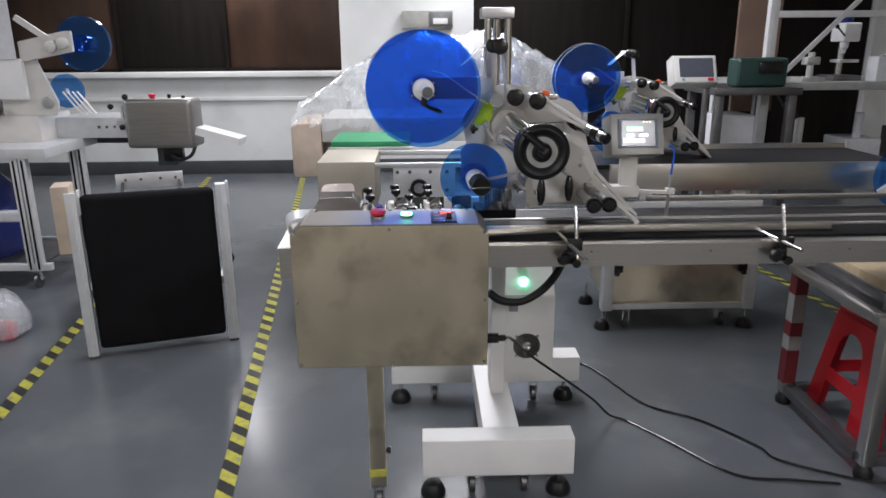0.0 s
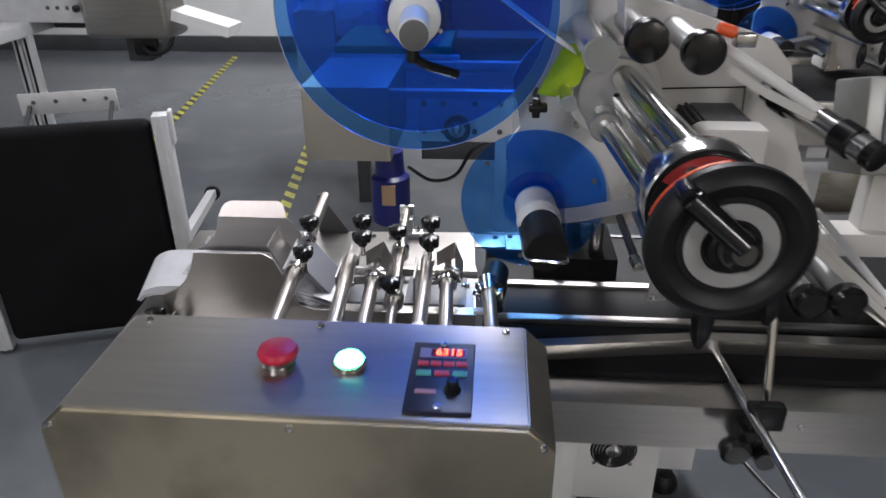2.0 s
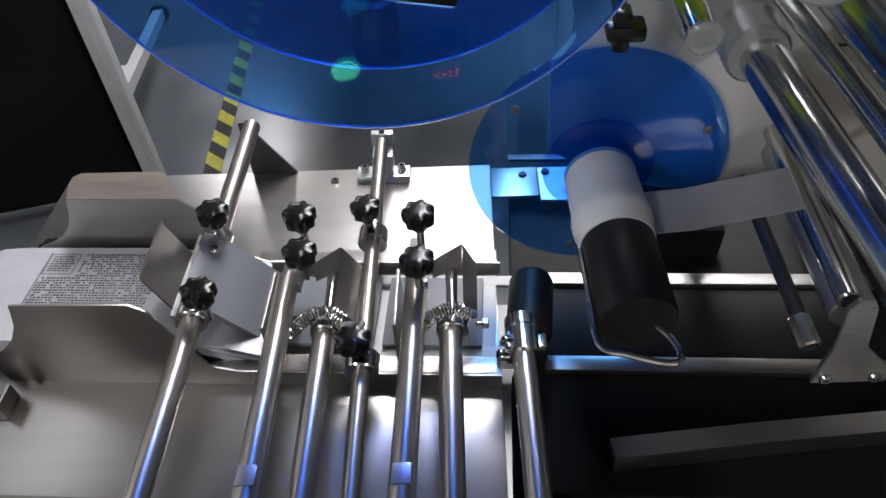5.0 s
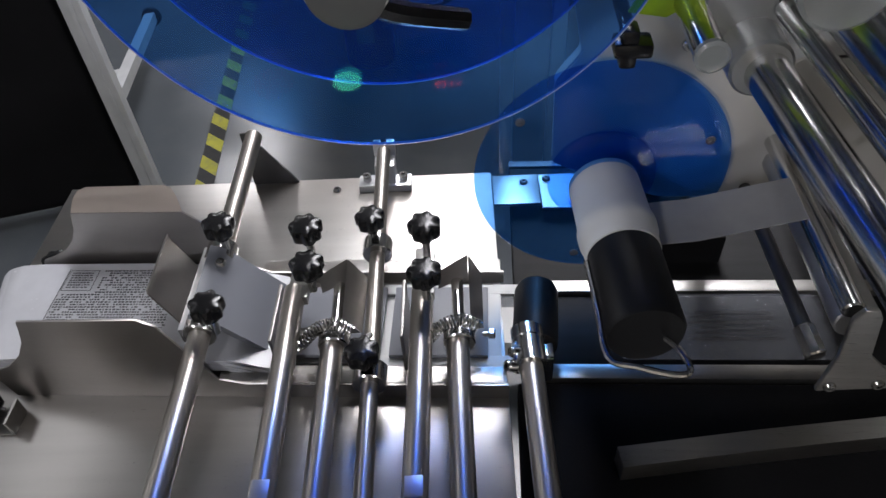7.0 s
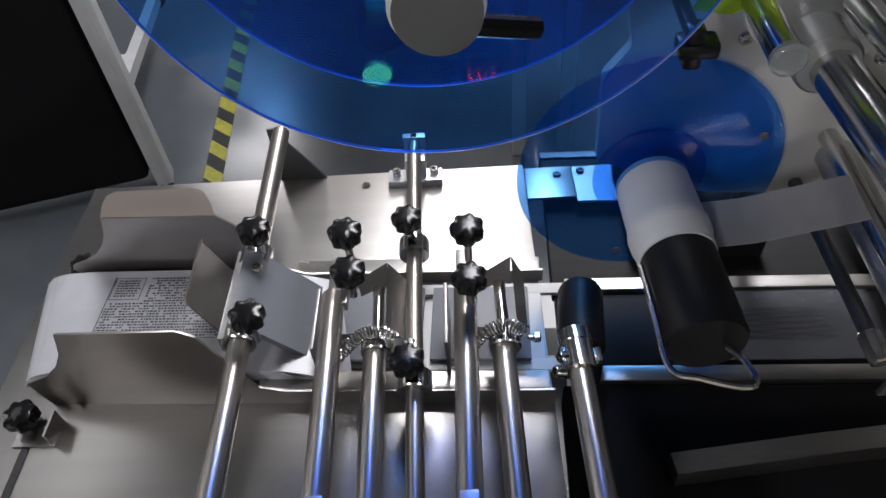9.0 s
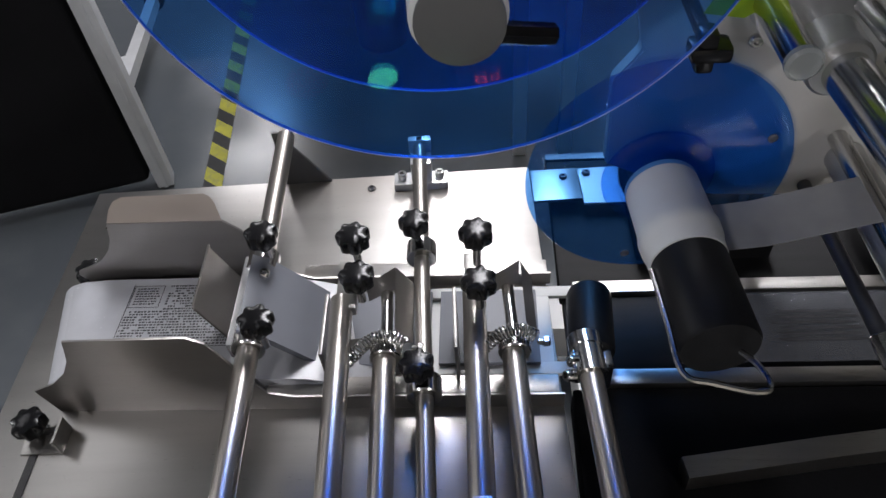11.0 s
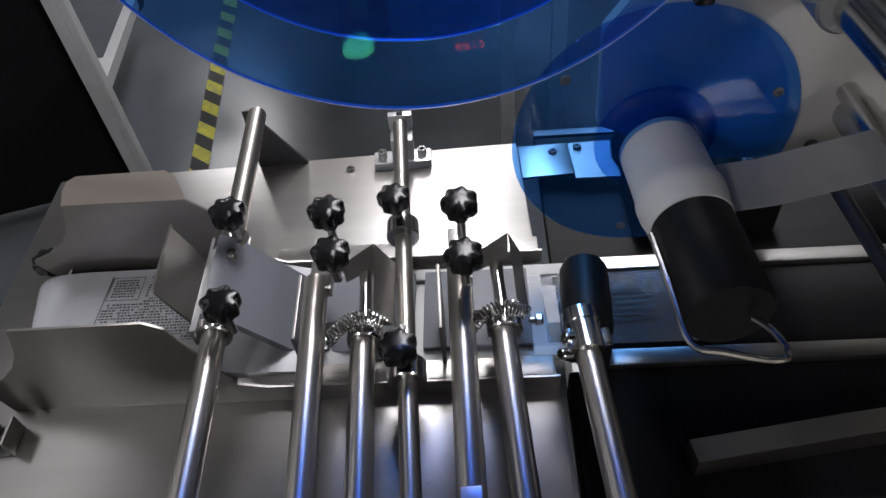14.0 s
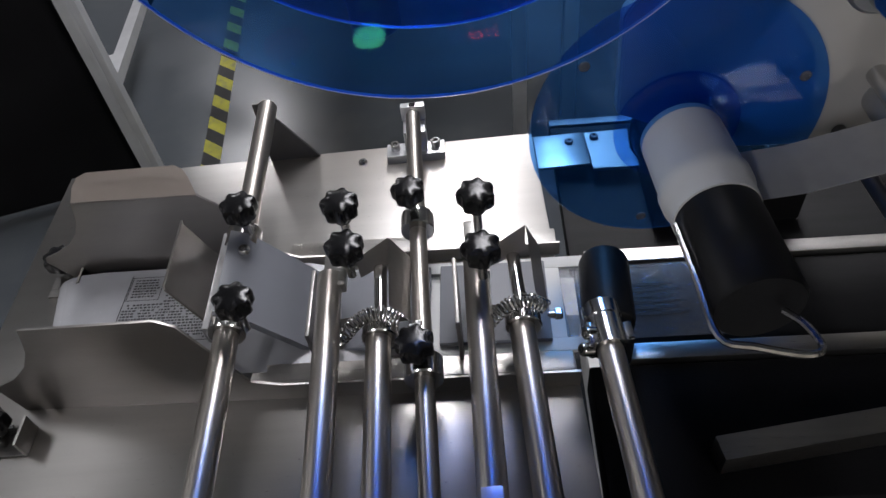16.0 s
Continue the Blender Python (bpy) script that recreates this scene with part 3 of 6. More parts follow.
guide_rod(-0.0845, -0.0945, 0.610, 0.962, 0.0090)
for yy in (0.345, 0.429):
    collar(-0.0845 - (yy - 0.15) * 0.0217, yy - 0.010, yy + 0.010, 0.962, 0.0138)
knob_on(-0.083, 0.428, 1.006, 0.962)
knob_on(-0.074, 0.339, 1.002, 0.962)
guide_rod(0.0535, 0.0452, 0.608, 0.936, 0.0072)
for yy in (0.455, 0.309):
    collar(0.0535 - (yy - 0.15) * 0.0181, yy - 0.009, yy + 0.009, 0.936, 0.0142)
knob_on(0.044, 0.462, 0.976, 0.936)
knob_on(0.047, 0.313, 0.970, 0.936)
part("rod_block", joined(slab(0.0145, 0.0735, 0.587, 0.607, 0.893, 0.903, 0.001), slab(0.0345, 0.0565, 0.590, 0.612, 0.9032, 0.9285, 0.001), slab(0.0335, 0.0575, 0.6085, 0.6165, 0.9287, 0.9455, 0.001)), ALU, feeder, "aluminium rod block")
for sx in (0.0237, 0.0647):
    part("bolt", lathe((sx, 0.598, 0.903), (sx, 0.598, 0.913), [(0, 0.0048), (0.007, 0.0048), (0.0075, 0.0044), (0.0075, 0.0024), (0.003, 0.0022)], 16), CHROME, feeder)
part("slot_mark", slab(0.0425, 0.0485, 0.6095, 0.6150, 0.9456, 0.9460), BLACK, feeder)


def helix(points, r, turns, thick):
    path = smooth_path(points, 12)
    out = []
    n = turns * 10
    for i in range(n + 1):
        u = i / n * (len(path) - 1)
        k = min(int(u), len(path) - 2)
        c = path[k].lerp(path[k + 1], u - k)
        d = (path[k + 1] - path[k]).normalized()
        s = d.cross(Vector((0, 1, 0.3))).normalized()
        w = d.cross(s)
        a = 2 * math.pi * turns * i / n
        out.append(c + r * (math.cos(a) * s + math.sin(a) * w))
    return wire(out, thick, 5, 1)


for dx in (0.0, 0.1165):
    x = -0.020 + dx
    guide_rod(x + (0.008 if dx == 0 else -0.0055), x + (0.003 if dx == 0 else -0.0025), 0.385, 0.960, 0.0094)
    part("rod_flat", slab(x - 0.0065 + (0.0075 if dx == 0 else -0.005), x + 0.0065 + (0.0075 if dx == 0 else -0.005), 0.19, 0.205, 0.9680, 0.9698, 0.0005), ALU, feeder)
    tx = -0.0165 if dx == 0 else 0.0915
    part("rod_tongue", slab(tx - 0.0045, tx + 0.0125, 0.370, 0.424, 0.9560, 0.9660, 0.0012), STEEL, feeder, "flat steel tongue")
    part("upright_plate", slab(tx - 0.0155, tx - 0.0125, 0.330, 0.392, 0.908, 0.960, 0.0008), HOPPER, feeder)
    knob_on(-0.001 if dx == 0 else 0.0985, 0.407 if dx == 0 else 0.404, 1.018, 0.972)
    knob_on(0.003 if dx == 0 else 0.0985, 0.372 if dx == 0 else 0.359, 1.010, 0.972)
    x2 = 0.021 + dx * 0.885
    guide_rod(x2 + 0.001, x2 - 0.0015, 0.338, 0.950, 0.0092)
    collar(x2, 0.328, 0.346, 0.950, 0.0132)
    part("inner_rod", rod((x2, 0.346, 0.950), (x2 - 0.001, 0.396, 0.952), 0.0052, 20), CHROME, feeder)
    yk = bmesh.new()
    for quad in (((0.0095, 0.340, 0.974), (0.0095, 0.399, 0.981), (0.0215, 0.412, 0.942), (0.0205, 0.350, 0.940)),
                 ((0.0090, 0.398, 0.982), (-0.0175, 0.393, 0.967), (-0.0175, 0.393, 0.945), (0.0090, 0.398, 0.955)),
                 ((-0.0330, 0.3515, 0.948), (0.0105, 0.3455, 0.960), (0.0195, 0.3495, 0.942), (-0.0330, 0.3505, 0.936))):
        yk.faces.new([yk.verts.new((x2 + qx, qy, qz)) for qx, qy, qz in quad])
    bmesh.ops.solidify(yk, geom=yk.faces[:], thickness=0.0022)
    bmesh.ops.recalc_face_normals(yk, faces=yk.faces[:])
    part("yoke", yk, HOPPER, feeder, "bent steel yoke")
    part("spring", helix([(x2 - 0.0275, 0.330, 0.953), (x2 - 0.012, 0.335, 0.967), (x2 + 0.003, 0.336, 0.971), (x2 + 0.0165, 0.334, 0.964)], 0.0050, 18, 0.0008), CHROME, feeder, "coil spring")
    part("spring_pin", rod((x2 - 0.030, 0.326, 0.948), (x2 - 0.030, 0.342, 0.948), 0.004, 12), CHROME, feeder)
    part("bolt", joined(rod((x2 + 0.019, 0.345, 0.940), (x2 + 0.030, 0.345, 0.940), 0.0028, 12), rod((x2 + 0.024, 0.345, 0.940), (x2 + 0.030, 0.345, 0.940), 0.0048, 6)), CHROME, feeder)

guide_rod(0.1825, 0.180, 0.316, 0.950, 0.0092)
clampE = part("rod_clamp", joined(lathe((0.1805, 0.303, 0.950), (0.1795, 0.340, 0.950), [(0, 0.0092), (0.0008, 0.0128), (0.024, 0.0128), (0.025, 0.0136), (0.036, 0.0136), (0.037, 0.0125)], 36), slab(0.1655, 0.172, 0.303, 0.322, 0.940, 0.960, 0.003), slab(0.188, 0.200, 0.312, 0.330, 0.915, 0.948, 0.003)), CHROME, feeder, "split steel rod clamp")
for cx, cy, cz in ((0.1675, 0.3145, 0.955), (0.1635, 0.3050, 0.950)):
    part("clamp_screw", lathe((cx + 0.004, cy, cz), (cx - 0.004, cy - 0.002, cz + 0.004), [(0, 0.0048), (0.007, 0.0048), (0.0085, 0.0040), (0.0085, 0.0024), (0.004, 0.0022)], 18), CHROME, clampE)
part("press_roller", lathe((0.186, 0.331, 0.937), (0.1935, 0.3965, 0.937), [(0, 0.015), (0.002, 0.0182), (0.006, 0.0192), (0.060, 0.0192), (0.065, 0.0172), (0.068, 0.012)], 36), RUBBER, feeder, "black rubber press roller")
part("roller_bolt", rod((0.199, 0.326, 0.912), (0.199, 0.340, 0.920), 0.0042, 12), CHROME, feeder)

# ---- the stack of printed bags in the hopper ----
PITCH = 0.0014
stack = thing("printed_bags", (-0.15, 0.40, 0.893), "stack of white printed plastic bags lying in the hopper", "bag stack")
for k in range(6):
    z = 0.8990 + 17 * PITCH + k * 0.0024
    off = random.uniform(-0.004, 0.004) + k * 0.0012
    part("bag", sheet([(-0.322 + off, 0.333 + random.uniform(-0.001, 0.001), z - 0.016), (-0.312 + off, 0.332, z - 0.007), (-0.298 + off, 0.331, z - 0.002), (-0.275 + off, 0.331, z), (-0.15, 0.331, z + 0.0004), (-0.090 + off, 0.331, z - 0.003), (-0.046 + off * 2, 0.331, z - 0.020)], (-0.027, 0.112, 0), 0.0021), CARD, stack)
top_z = 0.8990 + 17 * PITCH + 5 * 0.0024 + 0.0017
pr = bmesh.new()
rng = random.Random(4)


def bar(bm, x0, x1, y0, y1, z):
    bm.faces.new([bm.verts.new(v) for v in ((x0, y0, z), (x1, y0, z), (x1, y1, z), (x0, y1, z))])


for row in range(23):
    yy = 0.434 - row * 0.0030
    xx = -0.262 if row > 9 else -0.228
    while xx < -0.150:
        ln = rng.uniform(0.0010, 0.0030)
        if rng.random() < 0.86:
            bar(pr, xx, xx + ln, yy - 0.0017, yy, top_z)
        xx += ln + rng.uniform(0.0006, 0.0013)
for a in ((-0.264, -0.2632, 0.364, 0.436), (-0.2625, -0.2619, 0.408, 0.434), (-0.234, -0.2334, 0.408, 0.434), (-0.2619, -0.234, 0.4334, 0.434), (-0.2619, -0.234, 0.408, 0.4086), (-0.2632, -0.150, 0.3640, 0.3646)):
    bar(pr, *a, top_z)
for row in range(7):
    xx = -0.259
    while xx < -0.238:
        ln = rng.uniform(0.0010, 0.0030)
        bar(pr, xx, xx + ln, 0.4296 - row * 0.003, 0.4311 - row * 0.003, top_z)
        xx += ln + rng.uniform(0.0006, 0.0013)
part("print", pr, INK, stack, "black printed text block")

# ---- bags riding along the belt ----
BAGS = []
for k in range(17):
    bag = thing("feed_bag", (0, 0.393, 0), "clear printed plastic bag carried by the feed belt", "bag", "bags on the belt")
    part("film", sheet([(-0.09, 0.356, 0.0), (-0.055, 0.356, 0.0006), (0.0, 0.356, 0.0002), (0.06, 0.356, 0.0007), (0.09, 0.356, 0.0001)], (0, 0.074, 0), 0.0011), BAG, bag)
    part("sealed_edge", slab(-0.0895, -0.084, 0.3565, 0.4295, 0.0008, 0.0011), CARD, bag, "white sealed edge")
    lines = bmesh.new()
    for row in range(6):
        bar(lines, -0.030 + 0.004 * (row % 3), 0.048 - 0.006 * (row % 2), 0.376 + row * 0.006, 0.3785 + row * 0.006, 0.0016)
    part("print", lines, INK, bag, "dark printed lines")
    BAGS.append(bag)

# ---- the labelling machine: conveyor and stand ----
conv = thing("belt_conveyor", (1.3, 0.42, 0.80), "long stainless steel belt conveyor with black belt", "conveyor")
part("belt", slab(0.176, 2.55, 0.352, 0.434, 0.880, 0.8935, 0.003), BELT, conv, "black feed belt")
part("side_belt", slab(0.176, 2.55, 0.228, 0.3355, 0.860, 0.8930, 0.003), BELT_MATT, conv)
part("side_belt", slab(0.176, 2.55, 0.450, 0.650, 0.860, 0.876, 0.003), BELT, conv)
for ya, yb in ((0.336, 0.351), (0.435, 0.449)):
    part("slide_rail", slab(0.186, 2.55, ya, yb, 0.880, 0.8985, 0.001), STEEL, conv)
part("front_panel", sheet([(0.256, 0.226, 0.8215), (0.256, 0.1775, 0.8215), (0.256, 0.1775, 0.8835), (0.256, 0.226, 0.8835)], (2.294, 0, 0), 0.003), STEEL, conv, "brushed steel side panel")
part("rear_panel", slab(0.176, 2.55, 0.652, 0.662, 0.815, 0.877, 0.0006), DARK_STEEL, conv)
part("rear_guard", slab(0.86, 2.4, 0.664, 0.672, 0.90, 0.918, 0.001), STEEL, conv)
part("underframe", slab(0.30, 2.5, 0.24, 0.64, 0.825, 0.858, 0.002), DARK_STEEL, conv)
part("guard_rail", joined(sheet([(0.250, 0.254, 0.894), (0.36, 0.270, 0.894), (0.47, 0.284, 0.894), (1.30, 0.284, 0.894)], (0, 0, 0.021), 0.017)), STEEL, conv, "flat steel guard rail")
for cx in (0.499, 1.096):
    clamp = part("rail_clamp", joined(slab(cx - 0.018, cx + 0.012, 0.150, 0.176, 0.835, 0.872, 0.004), lathe((cx - 0.026, 0.150, 0.856), (cx - 0.026, 0.128, 0.856), [(0, 0.010), (0.006, 0.017), (0.018, 0.018), (0.022, 0.013)], 18), slab(cx - 0.012, cx + 0.030, 0.152, 0.170, 0.872, 0.905, 0.004), lathe((cx + 0.012, 0.150, 0.84), (cx + 0.012, 0.136, 0.84), [(0, 0.009), (0.004, 0.013), (0.014, 0.012)], 18)), BLACK, conv, "black plastic rail clamp")
    part("clamp_bar", rod((cx - 0.018, 0.300, 0.893), (cx + 0.004, -0.005 if cx < 1 else 0.06, 0.893), 0.0058, 18), CHROME, clamp)
    part("clamp_post", rod((cx + 0.020, 0.165, 0.82), (cx + 0.020, 0.222, 0.985), 0.0058, 18), CHROME, clamp)
for sx in (0.56, 0.9, 1.3, 1.8):
    part("screw", screw((sx, 0.176, 0.862), 0.004, 0.003, (0, -1, 0)), CHROME, conv)

stand = thing("machine_stand", (0.32, 0.6, 0.0), "white painted steel machine stand on levelling feet", "stand")
part("column", slab(0.318, 0.366, 0.58, 0.70, 0.212, 0.815, 0.004), WHITE, stand)
part("front_beam", slab(0.072, 0.562, 0.262, 0.345, 0.085, 0.215, 0.004), WHITE, stand)
part("long_beam", slab(0.272, 0.392, 0.346, 0.899, 0.097, 0.212, 0.004), WHITE, stand)
part("rear_beam", slab(-0.055, 0.715, 0.90, 1.00, 0.095, 0.200, 0.004), WHITE, stand)
for fx, fy in ((0.105, 0.30), (0.520, 0.30), (-0.02, 0.945), (0.66, 0.945)):
    foot = part("levelling_foot", lathe((fx, fy, 0), (fx, fy, 0.05), [(0, 0.040), (0.012, 0.041), (0.030, 0.034), (0.042, 0.026), (0.046, 0.010)], 28), RUBBER, stand, "black rubber levelling foot")
    part("stud", rod((fx, fy, 0.045), (fx, fy, 0.098), 0.008, 14), CHROME, foot)


def caster(parent, x, y, r=0.030, z1=0.094):
    f = part("caster", joined(slab(x - 0.017, x - 0.013, y - 0.014, y + 0.020, r, z1 - 0.004), slab(x + 0.013, x + 0.017, y - 0.014, y + 0.020, r, z1 - 0.004), slab(x - 0.022, x + 0.022, y - 0.022, y + 0.022, z1 - 0.006, z1)), CHROME, parent)
    part("wheel", lathe((x - 0.011, y, r), (x + 0.011, y, r), [(0, r * 0.5), (0.001, r * 0.85), (0.003, r), (0.019, r), (0.021, r * 0.85), (0.022, r * 0.5)], 24), DARK_STEEL, f)


for fx, fy in ((0.235, 0.31), (0.405, 0.31), (0.12, 0.95), (0.53, 0.93)):
    caster(stand, fx, fy)

cab = thing("control_cabinet", (0.47, 0.84, 0.20), "white sheet-metal control cabinet with fan grille", "cabinet")
part("body", outline([(0.682, 0.205), (1.02, 0.205), (1.02, 0.690), (0.81, 0.690), (0.682, 0.550)], "x", 0.375, 0.560, 0.003), WHITE, cab)
fan = part("fan_grille", joined(*[ring((0.461, 0.680, 0.352), (0.461, 0.676, 0.352), r, r - 0.0014, 36) for r in (0.046, 0.039, 0.032, 0.025)], lathe((0.461, 0.681, 0.352), (0.461, 0.675, 0.352), [(0, 0.017), (0.005, 0.017), (0.006, 0.015)], 28)), CHROME, cab)
part("fan_opening", lathe((0.461, 0.6818, 0.352), (0.461, 0.6795, 0.352), [(0, 0.050), (0.0022, 0.050)], 36), BLACK, fan)
for a in (45, 135, 225, 315):
    part("screw", screw((0.461 + 0.055 * math.cos(radians(a)), 0.682, 0.352 + 0.055 * math.sin(radians(a))), 0.005, 0.003, (0, -1, 0)), CHROME, cab)
slope = Vector((0, -0.738, 0.675))
p0 = Vector((0.448, 0.747, 0.621))
part("power_lamp", lathe(p0 + Vector((0, -0.028, -0.032)), p0 + Vector((0, -0.028, -0.032)) + slope * 0.02, [(0, 0.017), (0.008, 0.017), (0.012, 0.013), (0.013, 0.004)], 24), GREEN_LAMP, cab, "glowing green power lamp")
part("stop_button", lathe(p0 + Vector((-0.005, 0.025, 0.026)), p0 + Vector((-0.005, 0.025, 0.026)) + slope * 0.03, [(0, 0.012), (0.012, 0.012), (0.013, 0.019), (0.020, 0.020), (0.025, 0.014), (0.026, 0.004)], 24), RED, cab)
part("label_plate", slab(0.392, 0.425, 0.6795, 0.6825, 0.49, 0.53), GREY_PVC, cab)

leg = part("leg", slab(-0.101, -0.050, 0.222, 0.270, 0.085, 0.80, 0.003), STEEL_PANEL, feeder, "square stainless steel leg")
part("tape_band", slab(-0.1022, -0.0488, 0.2205, 0.2715, 0.120, 0.146, 0.0005), YELLOW, leg)
caster(feeder, -0.075, 0.245, 0.030, 0.085)
part("height_knob", lathe((-0.050, 0.245, 0.20), (-0.035, 0.245, 0.20), [(0, 0.006), (0.005, 0.006), (0.007, 0.012), (0.015, 0.011)], 18), BLACK, leg)

solo("corrugated_hose", wire([(0.30, 0.50, 0.63), (0.345, 0.50, 0.600), (0.42, 0.51, 0.595), (0.50, 0.53, 0.64), (0.555, 0.55, 0.72), (0.57, 0.56, 0.82)], 0.014, 12, 10), RUBBER, "thick black corrugated cable hose", "hose")
plug = thing("power_cable", (0.27, 0.05, 0.0), "black power cable with plug trailing on the floor", "cable")
part("plug", joined(slab(0.254, 0.292, 0.085, 0.110, 0.628, 0.650, 0.004), slab(0.292, 0.312, 0.089, 0.106, 0.632, 0.646, 0.003)), BLACK, plug)
part("cord", wire([(0.31, 0.097, 0.638), (0.341, 0.20, 0.591), (0.433, 0.40, 0.442), (0.582, 0.55, 0.278), (0.716, 0.66, 0.136), (0.80, 0.735, 0.03), (0.870, 0.725, 0.006), (0.980, 0.579, 0.006), (1.14, 0.357, 0.006), (1.316, 0.318, 0.006), (1.47, 0.29, 0.006)], 0.0045, 8, 8), BLACK, plug)
solo("floor_cable", wire([(0.70, 1.01, 0.12), (0.72, 1.05, 0.03), (0.786, 1.25, 0.006), (0.863, 1.151, 0.006), (0.98, 0.86, 0.006), (1.159, 0.717, 0.006), (1.297, 0.529, 0.006), (1.335, 0.435, 0.006), (1.55, 0.31, 0.006), (1.75, 0.25, 0.006)], 0.0045, 8, 8), BLACK, "black power cable lying on the floor", "cable")


# ---- the labelling head ----
def labelling_head(label, screen_style):
    head = thing("labelling_head", (0.36, 0.50, 0.90), label, "labelling machine", "labelling heads")
    plate = [(0.222, 1.135), (0.208, 1.205), (0.225, 1.235), (0.27, 1.285), (0.30, 1.305), (0.34, 1.312), (0.40, 1.305), (0.545, 1.258), (0.575, 1.225), (0.60, 1.13), (0.655, 1.005), (0.65, 0.965), (0.62, 0.945), (0.470, 0.940), (0.440, 0.985), (0.300, 0.990), (0.262, 1.003), (0.206, 1.030), (0.204, 1.110)]
    part("main_plate", outline(plate, "y", 0.466, 0.480, 0.0015), PLATE, head, "cream painted mounting plate")
    for sx, sz in ((0.395, 1.215), (0.46, 1.16), (0.545, 1.20), (0.53, 1.05), (0.58, 1.06), (0.40, 1.12), (0.30, 1.14), (0.50, 1.24), (0.60, 1.0)):
        part("screw", screw((sx, 0.466, sz), 0.0055, 0.004, (0, -1, 0)), CHROME, head)
    part("rail_bracket", slab(0.46, 0.62, 0.481, 0.57, 0.93, 1.00, 0.003), PLATE, head)
    for cx, cy in ((0.290, 0.52), (0.352, 0.52), (0.322, 0.575)):
        part("column", rod((cx, cy, 0.895), (cx, cy, 1.505), 0.0115, 24), CHROME, head, "chrome lift column")
    part("column_cap", slab(0.270, 0.368, 0.50, 0.595, 1.505, 1.535, 0.003), ALU, head)
    part("column_foot", slab(0.255, 0.385, 0.49, 0.62, 0.878, 0.915, 0.003), BELT_MATT, head)
    part("lift_block", slab(0.262, 0.380, 0.49, 0.60, 1.21, 1.30, 0.004), PLATE, head)
    # drive shafts and black hand wheel
    part("mount_ring", ring((0.345, 0.466, 1.19), (0.345, 0.445, 1.19), 0.062, 0.006, 44), PLATE, head)
    part("mount_disc", ring((0.345, 0.445, 1.19), (0.345, 0.432, 1.19), 0.050, 0.004, 40), ALU, head)
    for sx, sz, r in ((0.3535, 1.2145, 0.0168), (0.346, 1.184, 0.0070), (0.331, 1.156, 0.0148)):
        part("drive_shaft", rod((sx, 0.432, sz), (sx + 0.038, 0.150, sz - 0.021), r, 24), CHROME, head, "polished steel shaft")
    WX, WY, WZ = 0.387, 0.045, 1.167
    wheel = part("hand_wheel", joined(lathe((WX, WY + 0.014, WZ), (WX, WY - 0.014, WZ), [(0, 0.054), (0.003, 0.066), (0.010, 0.0715), (0.018, 0.0712), (0.025, 0.066), (0.028, 0.058), (0.024, 0.048), (0.020, 0.0445), (0.020, 0.010)], 56), lathe((WX, 0.124, WZ), (WX, WY + 0.014, WZ), [(0, 0.024), (0.065, 0.024)], 28), lathe((WX, WY - 0.006, WZ), (WX, WY - 0.022, WZ), [(0, 0.022), (0.010, 0.021), (0.015, 0.014)], 28)), RUBBER, head, "black moulded hand wheel")
    part("grey_ring", ring((WX, WY - 0.0061, WZ), (WX, WY - 0.0085, WZ), 0.0395, 0.0255, 40), surface("grey_ring_plastic", (0.30, 0.30, 0.29), 0.5), wheel)
    arc = [(WX + r * math.cos(radians(a)), WZ + r * math.sin(radians(a))) for r, aa in ((0.0690, range(95, 166, 5)), (0.0600, range(165, 94, -5))) for a in aa]
    part("wheel_label", outline(arc, "y", WY + 0.0115, WY + 0.0150), ORANGE, wheel, "orange warning label on the wheel")
    flange = part("flange_disc", lathe((WX, 0.158, WZ), (WX, 0.120, WZ), [(0, 0.056), (0.002, 0.059), (0.035, 0.059), (0.038, 0.057), (0.038, 0.053), (0.035, 0.052), (0.035, 0.010)], 56), CHROME, head, "polished round flange")
    part("flange_face", ring((WX, 0.1228, WZ), (WX, 0.1215, WZ), 0.0515, 0.025, 48), surface("dark_anodised_face", (0.045, 0.045, 0.05), 0.25, 0.6, 0.1, 20), flange)
    arc = [(WX + r * math.cos(radians(a)), WZ + r * math.sin(radians(a))) for r, aa in ((0.0505, range(60, 151, 5)), (0.0400, range(150, 59, -5))) for a in aa]
    part("flange_label", outline(arc, "y", 0.1200, 0.1214), surface("dark_red_label", (0.42, 0.05, 0.045), 0.4, 0, 0.12, 20), flange, "dark red label on the flange")
    for a in (118, 215, 330):
        bx, bz = WX + 0.040 * math.cos(radians(a)), WZ + 0.040 * math.sin(radians(a))
        part("flange_bolt", lathe((bx, 0.1215, bz), (bx, 0.112, bz), [(0, 0.0068), (0.007, 0.0068), (0.009, 0.005), (0.009, 0.0035), (0.005, 0.003)], 20), CHROME, flange)
    part("wheel_lever", joined(rod((WX - 0.043, WY - 0.020, WZ + 0.048), (WX + 0.002, WY - 0.034, WZ + 0.012), 0.0105, 18), lathe((WX, WY - 0.006, WZ), (WX, WY - 0.040, WZ + 0.010), [(0, 0.018), (0.030, 0.016), (0.035, 0.010)], 20), rod((WX - 0.043, WY + 0.004, WZ + 0.048), (WX - 0.043, WY - 0.022, WZ + 0.048), 0.0095, 16)), BLACK, head)
    for hx, hy, hz in ((0.400, 0.11, 1.085), (0.484, 0.16, 1.085)):
        part("wing_handle", lathe((hx, hy, hz), (hx, hy, hz - 0.072), [(0, 0.005), (0.010, 0.009), (0.030, 0.012), (0.055, 0.010), (0.070, 0.004)], 18), BLACK, head)
